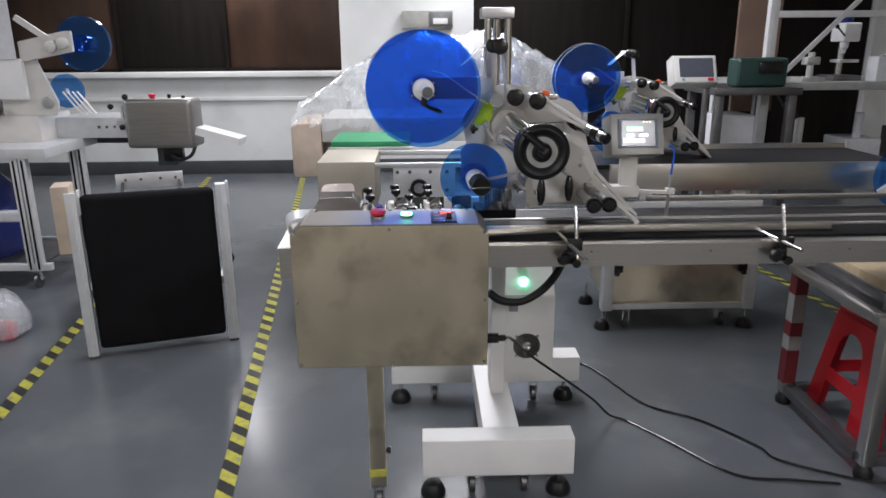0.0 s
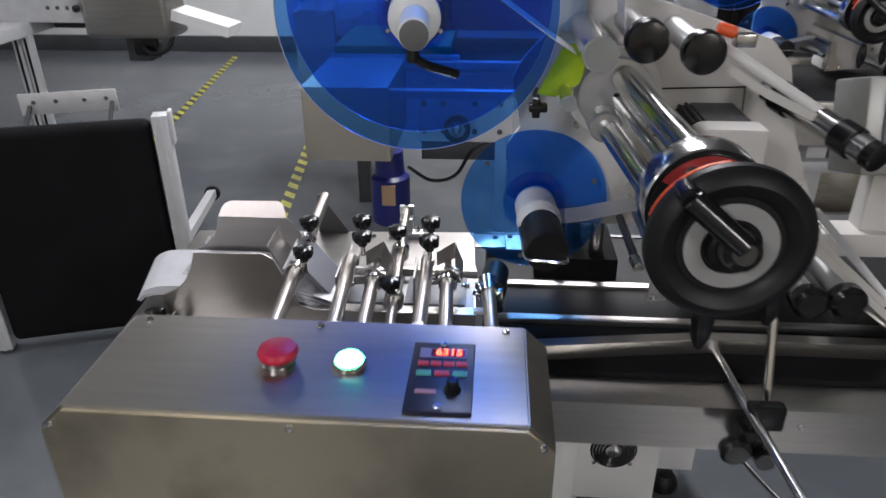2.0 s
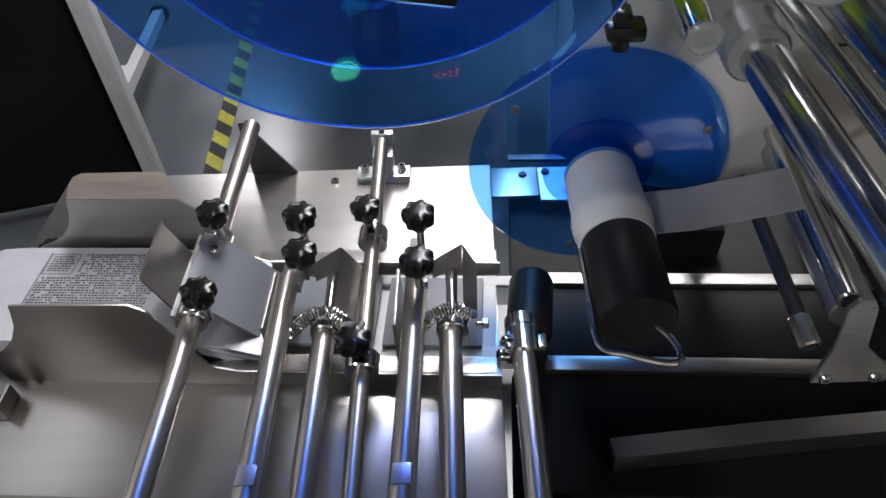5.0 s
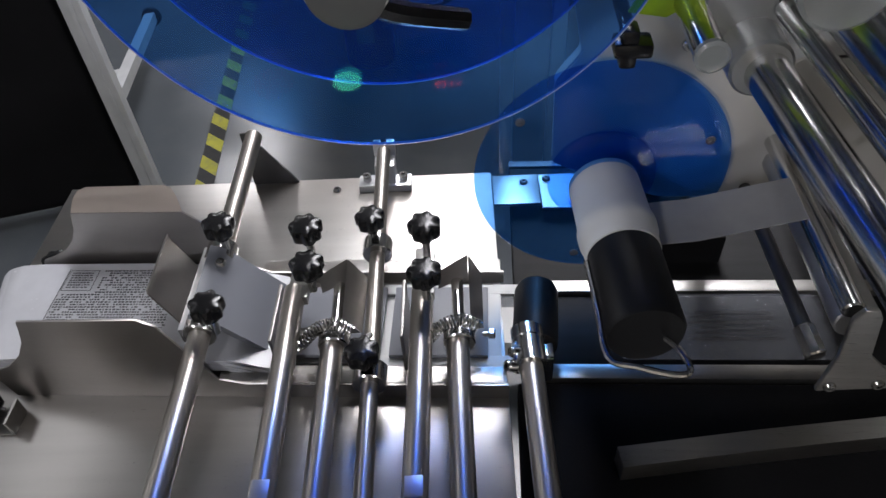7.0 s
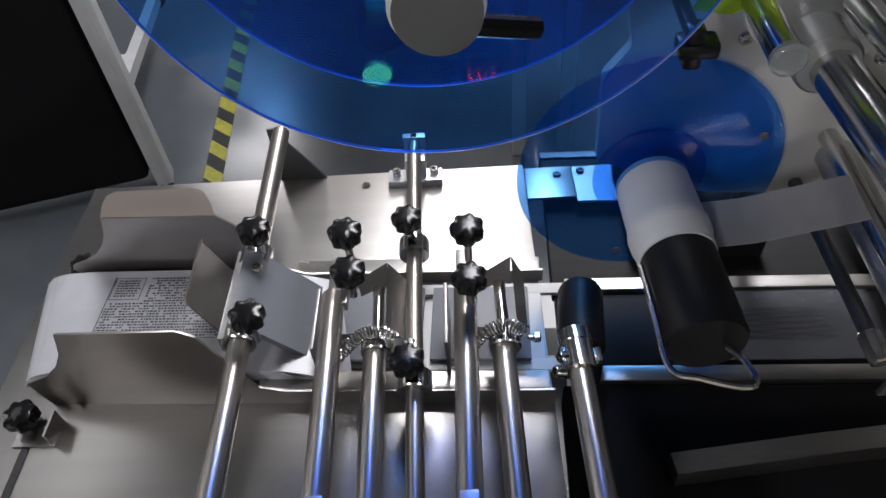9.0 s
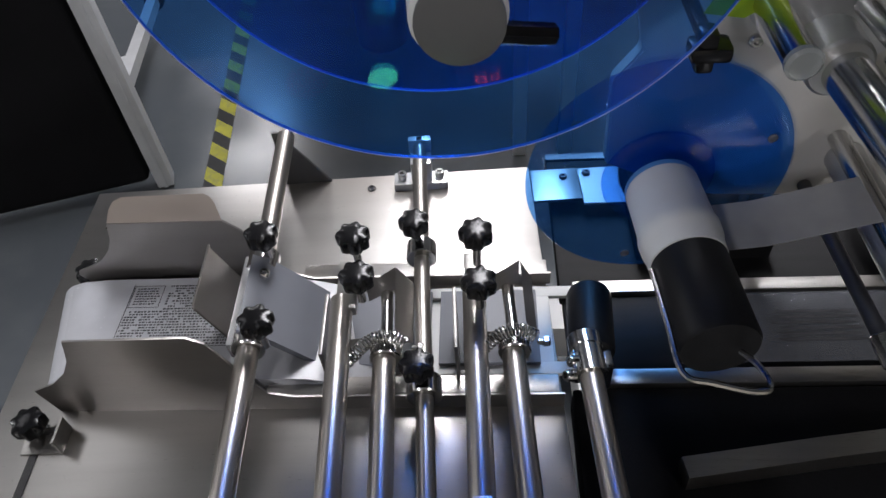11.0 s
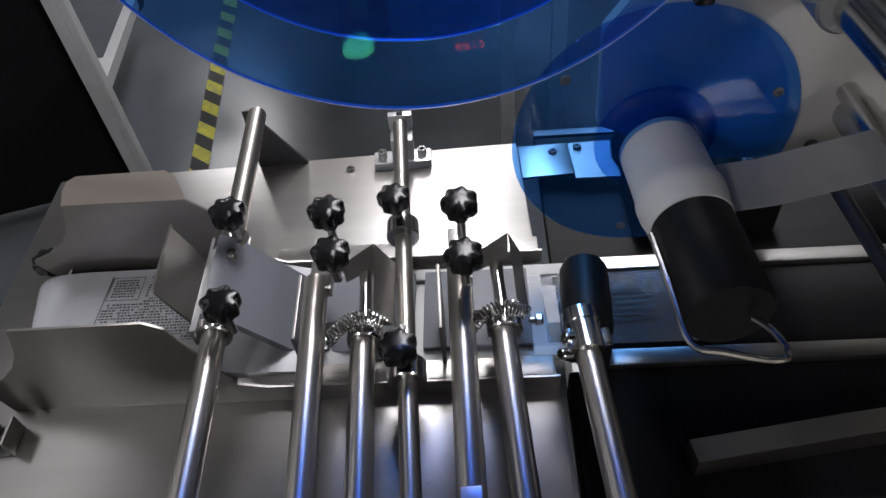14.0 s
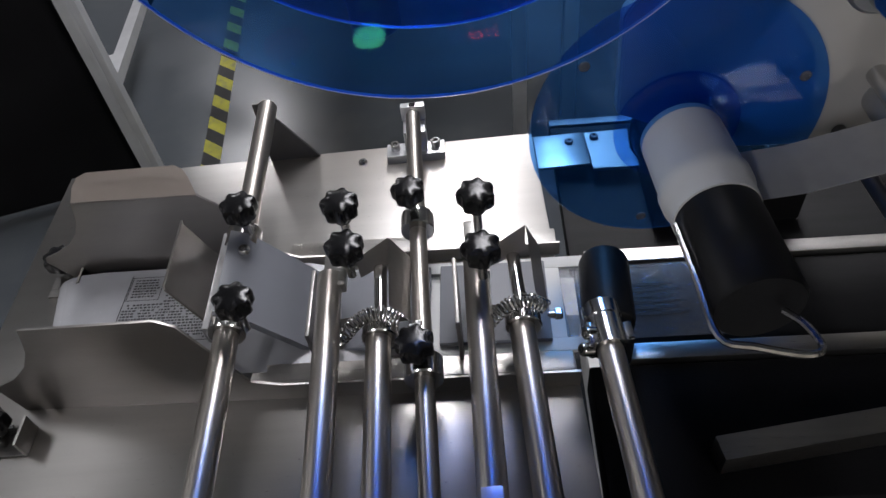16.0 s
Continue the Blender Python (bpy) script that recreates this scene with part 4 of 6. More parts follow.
    part("handle_rod", joined(rod((0.400, 0.11, 1.08), (0.400, 0.47, 1.08), 0.005, 12), rod((0.484, 0.16, 1.08), (0.484, 0.47, 1.08), 0.005, 12)), CHROME, head)
    # guide rollers with black end caps
    for cx, cz, r, y1 in ((0.353, 1.283, 0.016, 0.312), (0.416, 1.272, 0.016, 0.308), (0.288, 1.425, 0.012, 0.32), (0.306, 1.423, 0.014, 0.31)):
        ro = part("guide_roller", rod((cx, 0.466, cz), (cx, y1 + 0.012, cz), r, 24), ALU, head)
        part("end_cap", lathe((cx, y1 + 0.016, cz), (cx, y1 - 0.006, cz), [(0, r + 0.006), (0.002, r + 0.0085), (0.016, r + 0.0085), (0.020, r + 0.006), (0.022, r - 0.002)], 28), BLACK, ro)
    part("roller_arm", joined(slab(0.282, 0.312, 0.462, 0.470, 1.30, 1.44, 0.002)), PLATE, head)
    for cx, cz, r, y1 in ((0.296, 1.278, 0.0185, 0.268), (0.274, 1.205, 0.0090, 0.340)):
        ro = part("idler_roller", rod((cx, 0.466, cz), (cx, y1, cz), r, 28), CHROME, head, "polished steel idler roller")
        part("end_disc", lathe((cx, y1, cz), (cx, y1 - 0.005, cz), [(0, r + 0.0008), (0.0035, r + 0.0010), (0.005, r - 0.001)], 32), ACRYLIC, ro, "frosted plastic end disc")
    part("lime_tab", outline([(0.238, 1.200), (0.262, 1.196), (0.292, 1.214), (0.303, 1.262), (0.270, 1.264)], "y", 0.400, 0.4012), LIME, head, "lime green plastic tab")
    part("clamp_knob", joined(slab(0.228, 0.252, 0.374, 0.392, 1.182, 1.192, 0.003), slab(0.232, 0.243, 0.376, 0.392, 1.174, 1.200, 0.003), rod((0.240, 0.394, 1.188), (0.240, 0.466, 1.188), 0.005, 12)), BLACK, head)
    part("web", sheet([(0.200, 0.348, 1.37), (0.262, 0.348, 1.422), (0.296, 0.348, 1.437), (0.318, 0.348, 1.425), (0.333, 0.348, 1.29)], (0, 0.062, 0), 0.0008), LINER, head, "white label web")
    # dispensing arm, rollers and peel plate
    part("arm", joined(sheet([(0.43, 0.33, 1.262), (0.50, 0.33, 1.222), (0.575, 0.33, 1.187)], (0, 0.010, 0), 0.010)), PLATE, head)
    arm_roll = part("arm_roller", rod((0.535, 0.42, 1.205), (0.601, 0.27, 1.172), 0.0165, 24), CHROME, head)
    for u in (0.10, 0.72):
        a, b = Vector((0.535, 0.42, 1.205)), Vector((0.601, 0.27, 1.172))
        part("black_band", ring(a.lerp(b, u), a.lerp(b, u + 0.16), 0.0195, 0.016, 28), BLACK, arm_roll)
    part("end_cap", lathe((0.601, 0.27, 1.172), (0.607, 0.256, 1.169), [(0, 0.0168), (0.012, 0.0165), (0.015, 0.012)], 24), BLACK, arm_roll)
    part("long_bar", rod((0.425, 0.36, 1.285), (0.575, 0.34, 1.195), 0.0065, 16), WHITE, head)
    part("air_fitting", joined(rod((0.432, 0.33, 1.296), (0.452, 0.33, 1.290), 0.007, 12)), ORANGE, head)
    part("sensor_block", slab(0.452, 0.475, 0.322, 0.338, 1.275, 1.290, 0.002), CHROME, head)
    lobe = [(0.446 + 0.019 * math.cos(radians(a)), 1.150 + 0.0215 * math.sin(radians(a))) for a in range(90, 271, 15)]
    motor = part("motor_block", outline([(0.505, 1.1715)] + lobe + [(0.505, 1.1285)], "y", 0.374, 0.465, 0.0010), BLACK, head, "black motor body")
    part("cooling_ribs", joined(*[rod((0.446 + 0.0205 * math.cos(radians(a)), 0.375, 1.150 + 0.0230 * math.sin(radians(a))), (0.446 + 0.0205 * math.cos(radians(a)), 0.462, 1.150 + 0.0230 * math.sin(radians(a))), 0.0028, 8) for a in (95, 120, 145, 170, 195)]), RUBBER, motor)
    part("top_panel", slab(0.450, 0.507, 0.374, 0.464, 1.1717, 1.1745, 0.0008), DARK_PAINT, motor)
    cover = part("motor_cover", outline([(0.514, 1.176)] + [(0.446 + 0.021 * math.cos(radians(a)), 1.152 + 0.024 * math.sin(radians(a))) for a in range(90, 181, 15)] + [(0.425, 1.120), (0.514, 1.120)], "y", 0.334, 0.3735, 0.0015), PLATE, head, "cream motor cover")
    part("cutout_edge", wire([(0.396, 0.4655, 1.192), (0.520, 0.4655, 1.196), (0.524, 0.4655, 1.130), (0.398, 0.4655, 1.126), (0.396, 0.4655, 1.192)], 0.0013, 6, 1), BLACK, motor)
    part("warning_triangle", outline([(0.459, 1.143), (0.473, 1.143), (0.466, 1.1555)], "y", 0.3333, 0.3339), YELLOW, cover, "yellow warning triangle")
    part("warning_circle", ring((0.467, 0.3339, 1.134), (0.467, 0.3333, 1.134), 0.0072, 0.0048, 24), RED, cover, "red warning ring")
    part("cover_bolt", screw((0.446, 0.334, 1.155), 0.006, 0.004, (0, -1, 0)), CHROME, head)
    for k, (a, b) in enumerate((((0.575, 1.045), (0.728, 0.915)), ((0.60, 1.065), (0.735, 0.925)))):
        part("peel_plate", sheet([(a[0], 0.30 + 0.05 * k, a[1]), (b[0], 0.30 + 0.05 * k, b[1])], (0, 0.010, 0), 0.009), PLATE if k == 0 else ALU, head)
    part("peel_blade", sheet([(0.66, 0.29, 0.958), (0.735, 0.29, 0.902)], (0, 0.11, 0), 0.004), STEEL, head)
    part("label_web", sheet([(0.59, 0.325, 1.065), (0.732, 0.325, 0.922)], (0, 0.055, 0), 0.0008), LINER, head)
    for cx, cz in ((0.585, 0.972), (0.63, 0.975)):
        ro = part("peel_roller", rod((cx, 0.466, cz), (cx, 0.29, cz), 0.014, 20), ALU, head)
        part("end_cap", lathe((cx, 0.295, cz), (cx, 0.272, cz), [(0, 0.020), (0.004, 0.0225), (0.018, 0.0225), (0.023, 0.016)], 24), BLACK, ro)
    part("side_frame", joined(sheet([(0.555, 0.32, 1.11), (0.60, 0.32, 1.03), (0.70, 0.32, 0.945)], (0, 0.006, 0), 0.014)), PLATE, head)
    # lower web rollers and bracket by the rewind spindle
    part("shaft_collar", lathe((0.331, 0.466, 1.156), (0.331, 0.402, 1.156), [(0, 0.028), (0.010, 0.028), (0.012, 0.022), (0.062, 0.021), (0.064, 0.019)], 32), ALU, head)
    part("web_roller", rod((0.385, 0.466, 1.050), (0.385, 0.285, 1.050), 0.0075, 20), CHROME, head)
    part("knurled_roller", rod((0.3965, 0.466, 1.030), (0.3965, 0.2915, 1.030), 0.0150, 28), KNURL, head, "knurled steel feed roller")
    part("tri_bracket", outline([(0.3835, 0.9690), (0.432, 0.9730), (0.432, 0.986), (0.408, 1.010), (0.4005, 1.050), (0.396, 1.058), (0.387, 1.058), (0.3825, 1.049), (0.3865, 1.010)], "y", 0.278, 0.282, 0.0006), STEEL, head, "triangular steel bracket")
    for sx, sz in ((0.391, 0.976), (0.423, 0.979)):
        part("screw", screw((sx, 0.278, sz), 0.0045, 0.003, (0, -1, 0)), CHROME, head)
    part("lower_bar", rod((0.374, 0.466, 1.000), (0.368, 0.278, 1.017), 0.0055, 16), DARK_STEEL, head)
    part("bar_nut", rod((0.365, 0.296, 1.0205), (0.3685, 0.274, 1.016), 0.0075, 8), CHROME, head)
    # rewind spindle
    RX, RZ = 0.245, 1.03
    rewind_lean = Matrix.Translation((RX, 0.450, RZ)) @ Vector((0, -1, 0)).rotation_difference(Vector((math.sin(radians(3.4)), -1, math.sin(radians(1.0))))).to_matrix().to_4x4() @ Matrix.Translation((-RX, -0.450, -RZ))

    def leant(bm):
        bm.transform(rewind_lean)
        return bm

    rew = part("rewind_flange", leant(ring((RX, 0.452, RZ), (RX, 0.448, RZ), 0.106, 0.012, 72)), BLUE, head, "transparent blue plastic rewind disc")
    part("rewind_hub", leant(lathe((RX, 0.448, RZ), (RX, 0.430, RZ), [(0, 0.045), (0.003, 0.045), (0.004, 0.033), (0.018, 0.031)], 40)), BLUE, rew)
    part("liner_roll", leant(lathe((RX, 0.436, RZ), (RX, 0.352, RZ), [(0, 0.026), (0.001, 0.0285), (0.052, 0.0290), (0.056, 0.0305), (0.066, 0.0300), (0.070, 0.0285), (0.083, 0.0280), (0.084, 0.026)], 40)), NYLON, rew, "white roll of label backing")
    part("spindle", leant(lathe((RX, 0.353, RZ), (RX, 0.278, RZ), [(0, 0.0265), (0.001, 0.0272), (0.072, 0.0272), (0.075, 0.0255)], 40)), RUBBER, rew, "black rubber spindle")
    part("wire_clip", leant(wire([(RX - 0.029, 0.345, RZ + 0.004), (RX - 0.029, 0.30, RZ + 0.003), (RX - 0.028, 0.262, RZ), (RX - 0.012, 0.252, RZ + 0.002), (RX + 0.010, 0.243, RZ + 0.004), (RX + 0.020, 0.246, RZ + 0.004), (RX + 0.018, 0.262, RZ + 0.003), (RX + 0.012, 0.275, RZ)], 0.0022, 8, 5)), CHROME, rew, "bent steel wire clip")
    part("liner_strip", sheet([(RX + 0.029, 0.360, RZ + 0.006), (RX + 0.06, 0.360, RZ + 0.010), (0.382, 0.366, RZ + 0.026)], (0, 0.046, 0), 0.0006), STRIP, rew, "taut strip of label backing")
    for a in (20, 140, 260):
        part("rivet", leant(screw((RX + 0.09 * math.cos(radians(a)), 0.448, RZ + 0.09 * math.sin(radians(a))), 0.004, 0.0015, (0, -1, 0))), SCREEN, rew)
    # supply reel
    SX, SZ = 0.089, 1.307
    lean = Matrix.Translation((SX, 0.385, SZ)) @ Vector((0, -1, 0)).rotation_difference(Vector((math.sin(radians(3.8)), -1, -math.sin(radians(2.2))))).to_matrix().to_4x4() @ Matrix.Translation((-SX, -0.385, -SZ))

    def tilted(bm):
        bm.transform(lean)
        return bm

    reel = part("supply_reel", lathe((SX, 0.440, SZ), (SX, 0.345, SZ), [(0, 0.038), (0.09, 0.038)], 40), BLUE_SHADED, head, "blue reel core")
    part("front_flange", tilted(ring((SX, 0.347, SZ), (SX, 0.343, SZ), 0.166, 0.030, 96)), BLUE, reel, "transparent blue plastic reel flange")
    # Same acrylic as the front flange, with shade painted into its colour.
    part("rear_flange", tilted(ring((SX, 0.414, SZ), (SX, 0.410, SZ), 0.166, 0.030, 96)), BLUE_SHADED, reel, "transparent blue plastic reel flange")
    # Thin pale rings painted as the bright edge highlight of both flanges.
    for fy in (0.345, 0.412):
        part("rim_glow", tilted(ring((SX, fy + 0.0014, SZ), (SX, fy - 0.0014, SZ), 0.1669, 0.1661, 96)), EDGE_GLOW, reel)
    part("label_web", sheet([(0.118, 0.352, 1.356), (0.152, 0.352, 1.347), (0.254, 0.352, 1.276), (0.280, 0.352, 1.260)], (0, 0.054, 0), 0.0006), LINER, reel, "white label web leaving the reel")
    part("hub_flange", ring((SX, 0.343, SZ), (SX, 0.335, SZ), 0.043, 0.020, 48), BLUE, reel)
    part("hub_nut", lathe((SX, 0.343, SZ), (SX + 0.013, 0.220, SZ - 0.002), [(0, 0.030), (0.030, 0.030), (0.034, 0.026), (0.038, 0.0165), (0.120, 0.0165), (0.123, 0.014)], 36), NYLON, reel, "white nylon hub")
    part("hub_end", lathe((SX + 0.013, 0.221, SZ - 0.002), (SX + 0.013, 0.217, SZ - 0.002), [(0, 0.0150), (0.003, 0.0150), (0.004, 0.013)], 28), surface("grey_cap_plastic", (0.12, 0.12, 0.12), 0.5), reel)
    part("lever", joined(rod((SX + 0.004, 0.288, SZ - 0.014), (SX + 0.003, 0.288, SZ - 0.044), 0.0075, 14), wire([(SX + 0.003, 0.288, SZ - 0.038), (SX + 0.020, 0.294, SZ - 0.049), (SX + 0.052, 0.310, SZ - 0.062)], 0.0055, 8, 4)), BLACK, reel, "black clamping lever")
    for a in (30, 150, 270, 210, 330):
        part("rivet", screw((SX + 0.036 * math.cos(radians(a)), 0.335, SZ + 0.036 * math.sin(radians(a))), 0.003, 0.002, (0, -1, 0)), CHROME, reel)
    part("reel_arm", slab(0.06, 0.30, 0.446, 0.458, 1.27, 1.335, 0.003), PLATE, head)
    return head


head1 = labelling_head("cream labelling head with transparent blue reels and chrome columns", 0)

# ---- touch screen of the near machine ----
SCR = (0.735, 0.40, 1.165)
hmi = thing("touch_screen", (0.735, 0.40, 1.09), "grey steel operator panel with lit touch screen", "control panel")
mscr = Matrix.Translation(SCR) @ pose(0, 0, 0, -16, 0, 3)


def scr(bm):
    bm.transform(mscr)
    return bm


part("housing", scr(slab(-0.082, 0.082, 0.0, 0.085, -0.062, 0.062, 0.004)), surface("grey_metal_housing", (0.30, 0.30, 0.285), 0.42, 0.6), hmi)
bez = part("bezel", scr(slab(-0.060, 0.062, -0.005, -0.001, -0.042, 0.046, 0.001)), SCREEN_BLUE, hmi)
part("screen", scr(slab(-0.050, 0.052, -0.0065, -0.005, -0.036, 0.040)), SCREEN, bez)
part("lit_field", scr(slab(-0.034, 0.014, -0.0080, -0.0065, 0.008, 0.021)), surface("green_lit_field", (0.5, 0.85, 0.6), 0.4, emit=(0.45, 1.0, 0.62), power=1.1), bez)
for a, b in ((-0.036, -0.012), (0.004, 0.030)):
    part("lit_key", scr(slab(a, b, -0.0080, -0.0065, -0.009, 0.000)), SCREEN_LIT, bez)
part("lit_field", scr(slab(-0.046, 0.020, -0.0080, -0.0065, -0.026, -0.015)), SCREEN_LIT, bez)
for k in range(3):
    part("status_light", scr(slab(0.016 + k * 0.009, 0.021 + k * 0.009, -0.0080, -0.0065, 0.034, 0.037)), surface("amber_light", (0.8, 0.7, 0.4), 0.4, emit=(1.0, 0.85, 0.5), power=1.0), bez)
part("post", slab(0.705, 0.755, 0.44, 0.475, 0.965, 1.125, 0.002), PLATE, hmi)
part("bracket", joined(slab(0.60, 0.760, 0.425, 0.475, 0.965, 1.000, 0.002)), PLATE, hmi)
sens = thing("label_sensor", (0.87, 0.46, 0.894), "thin sensor rod on a white arm with blue hose", "sensor")
part("arm", sheet([(0.735, 0.43, 0.985), (0.80, 0.44, 0.978), (0.878, 0.452, 0.972)], (0, 0.018, 0), 0.010), PLATE, sens)
part("sensor_rod", rod((0.868, 0.458, 1.03), (0.868, 0.470, 0.892), 0.0055, 14), ALU, sens)
part("hose", wire([(0.868, 0.458, 1.03), (0.872, 0.455, 1.09), (0.865, 0.45, 1.115), (0.850, 0.44, 1.125)], 0.003, 8, 6), HOSE_BLUE, sens)
part("holder", slab(0.858, 0.882, 0.448, 0.476, 0.968, 0.986, 0.002), PLATE, sens)

# ---- the stool and cart beside the conveyor ----
cart = thing("steel_cart", (1.85, 0.55, 0.0), "stainless steel tube cart with wooden board on top", "cart")
for k, (px, py) in enumerate(((1.560, 0.865), (1.572, 0.335), (2.15, 0.865), (2.15, 0.335))):
    post = part("post", slab(px - 0.023, px + 0.023, py - 0.023, py + 0.023, 0.050, 0.560, 0.004), STEEL, cart, "square stainless steel post")
    part("foot", lathe((px, py, 0), (px, py, 0.05), [(0, 0.030), (0.018, 0.032), (0.040, 0.022), (0.049, 0.014)], 20), RUBBER, post)
    if k == 0:
        for zz, hh, mm in ((0.475, 0.080, TAPE_RED), (0.360, 0.114, TAPE_PALE), (0.300, 0.059, TAPE_RED), (0.240, 0.059, TAPE_PALE), (0.095, 0.144, TAPE_RED)):
            part("tape_band", joined(slab(px - 0.0245, px + 0.0245, py - 0.0245, py - 0.0232, zz, zz + hh), slab(px - 0.0245, px - 0.0232, py - 0.0232, py + 0.0235, zz, zz + hh)), mm, post)
part("lower_frame", joined(slab(1.540, 1.595, 0.359, 0.841, 0.050, 0.085, 0.003), slab(1.596, 2.126, 0.318, 0.352, 0.050, 0.085, 0.003), slab(1.596, 2.126, 0.848, 0.882, 0.050, 0.085, 0.003)), DARK_STEEL, cart)
part("top_frame", joined(slab(1.52, 2.18, 0.310, 0.350, 0.561, 0.592, 0.003), slab(1.52, 2.18, 0.850, 0.890, 0.561, 0.592, 0.003), slab(1.52, 1.560, 0.351, 0.849, 0.561, 0.592, 0.003)), STEEL, cart)
part("tray", joined(slab(1.561, 2.17, 0.351, 0.849, 0.561, 0.580, 0.003), slab(1.585, 1.600, 0.40, 0.849, 0.581, 0.640, 0.003)), DARK_STEEL, cart)
part("board", slab(1.620, 2.16, 0.400, 0.848, 0.5805, 0.660, 0.003), surface("pale_plywood", (0.50, 0.40, 0.26), 0.6, 0, 0.12, 6, (1, 8, 1)), cart, "pale plywood board")
stool = thing("plastic_stool", (1.83, 0.67, 0.0), "bright red plastic stool standing inside the cart", "stool")
SXC, SYC = 1.83, 0.67
part("seat", slab(SXC - 0.135, SXC + 0.135, SYC - 0.135, SYC + 0.135, 0.425, 0.455, 0.014, 3), RED_STOOL, stool)
for side in range(4):
    turn = Matrix.Translation((SXC, SYC, 0)) @ pose(0, 0, 0, 0, 0, 90 * side)
    panel = bmesh.new()
    lean_in = lambda u, z: turn @ Vector((u, -0.185 + 0.055 * z / 0.43, z))
    arch = [(0.078 * math.cos(radians(a)), 0.290 + 0.085 * math.sin(radians(a))) for a in range(0, 181, 20)]
    pieces = [[(0.185, 0.0), (0.105, 0.0), (0.092, 0.150), (0.148, 0.30)],
              [(-0.185, 0.0), (-0.148, 0.30), (-0.092, 0.150), (-0.105, 0.0)],
              [(-0.092, 0.150), (0.092, 0.150), (0.088, 0.205), (-0.088, 0.205)],
              [(0.092, 0.150), (0.148, 0.30), (0.078, 0.29), (0.088, 0.205)],
              [(-0.092, 0.150), (-0.088, 0.205), (-0.078, 0.29), (-0.148, 0.30)]]
    for a, b in zip(arch, arch[1:]):
        ua, ub = 0.148 * a[0] / 0.078 * 0.9, 0.148 * b[0] / 0.078 * 0.9
        pieces.append([a, (ua, 0.43), (ub, 0.43), b])
    pieces.append([(0.148, 0.30), (0.1332, 0.43), (0.078, 0.29)])
    pieces.append([(-0.148, 0.30), (-0.078, 0.29), (-0.1332, 0.43)])
    for poly in pieces:
        panel.faces.new([panel.verts.new(lean_in(u, z)) for u, z in poly])
    bmesh.ops.remove_doubles(panel, verts=panel.verts[:], dist=0.0004)
    bmesh.ops.recalc_face_normals(panel, faces=panel.faces[:])
    bmesh.ops.solidify(panel, geom=panel.faces[:], thickness=0.006)
    part("side_panel", panel, RED_STOOL, stool)

# ---- the folded belt conveyor standing upright ----
folded = thing("upright_conveyor", (-1.19, 1.52, 0.0), "folded conveyor standing upright, wide black belt between aluminium rails", "conveyor", turn=17.5)
FX, FY = -1.19, 1.50
part("belt", slab(FX - 0.290, FX + 0.288, FY, FY + 0.07, 0.040, 0.785, 0.030, 4), BELT_MATT, folded, "wide matt black belt")
for sx in (-1, 1):
    x0 = FX + sx * 0.322
    rail = part("side_rail", joined(slab(x0 - 0.024, x0 + 0.024, FY + 0.0, FY + 0.06, 0.012, 0.800, 0.003), slab(x0 - 0.006, x0 + 0.006, FY - 0.004, FY + 0.0, 0.012, 0.800, 0.001)), ALU_MATT, folded, "white aluminium profile rail")
    part("end_cap", slab(x0 - 0.02, x0 + 0.02, FY + 0.005, FY + 0.055, 0.0, 0.012), DARK_PAINT, rail)
    part("tension_block", slab(x0 + 0.024, x0 + 0.036, FY + 0.010, FY + 0.055, 0.70, 0.81, 0.003), ALU_MATT, rail)
cross = part("cross_plate", slab(FX - 0.155, FX + 0.155, FY + 0.280, FY + 0.286, 0.757, 0.830, 0.002), ALU_MATT, folded, "bare aluminium cross plate")
for bx in (-0.11, -0.04, 0.05, 0.12):
    part("bolt", screw((FX + bx, FY + 0.280, 0.800), 0.007, 0.005, (0, -1, 0)), DARK_STEEL, cross)
part("motor_box", slab(FX - 0.40, FX - 0.325, FY + 0.02, FY + 0.16, 0.52, 0.83, 0.004), TAN, folded)
for sx in (-1, 1):
    part("fold_arm", sheet([(FX + sx * 0.13, FY + 0.070, 0.69), (FX + sx * 0.13, FY + 0.280, 0.785)], (0.012, 0, 0), 0.012), DARK_PAINT, folded)
for sx in (-1, 1):
    lg = part("support_leg", sheet([(FX + sx * 0.300 - 0.017, FY + 0.061, 0.310), (FX + sx * 0.350 - 0.017, FY + 0.850, 0.192)], (0.035, 0, 0), 0.035), ALU_MATT, folded)
    part("foot_pad", lathe((FX + sx * 0.350, FY + 0.850, 0.190), (FX + sx * 0.352, FY + 0.880, 0.186), [(0, 0.022), (0.004, 0.034), (0.020, 0.036), (0.030, 0.028)], 24), RUBBER, lg)
part("leg_brace", slab(FX - 0.31, FX + 0.31, FY + 0.34, FY + 0.37, 0.235, 0.262, 0.003), ALU_MATT, folded)

# ---- the second machine behind ----
head2 = copy_thing(head1, pose(0.36 + 0.815, 0.50 + 1.50, 0.90 - 0.045))
for o in list(head2.children_recursive):
    if o.name.startswith(("column", "lift_block", "roller_arm")):
        bpy.data.objects.remove(o)
head2["label"] = "second cream labelling head with blue reels standing behind"
conv2 = thing("belt_conveyor", (1.6, 1.9, 0.0), "second stainless belt conveyor with dark belt on a wheeled base", "conveyor")
part("belt", slab(0.75, 2.42, 1.63, 2.12, 0.845, 0.866, 0.004), BELT, conv2)
part("front_panel", slab(0.98, 2.30, 1.60, 1.625, 0.740, 0.870, 0.002), STEEL, conv2, "brushed steel side panel")
part("end_panel", outline([(2.30, 0.870), (2.46, 0.84), (2.46, 0.77), (2.30, 0.740)], "y", 1.60, 1.625, 0.002), STEEL, conv2)
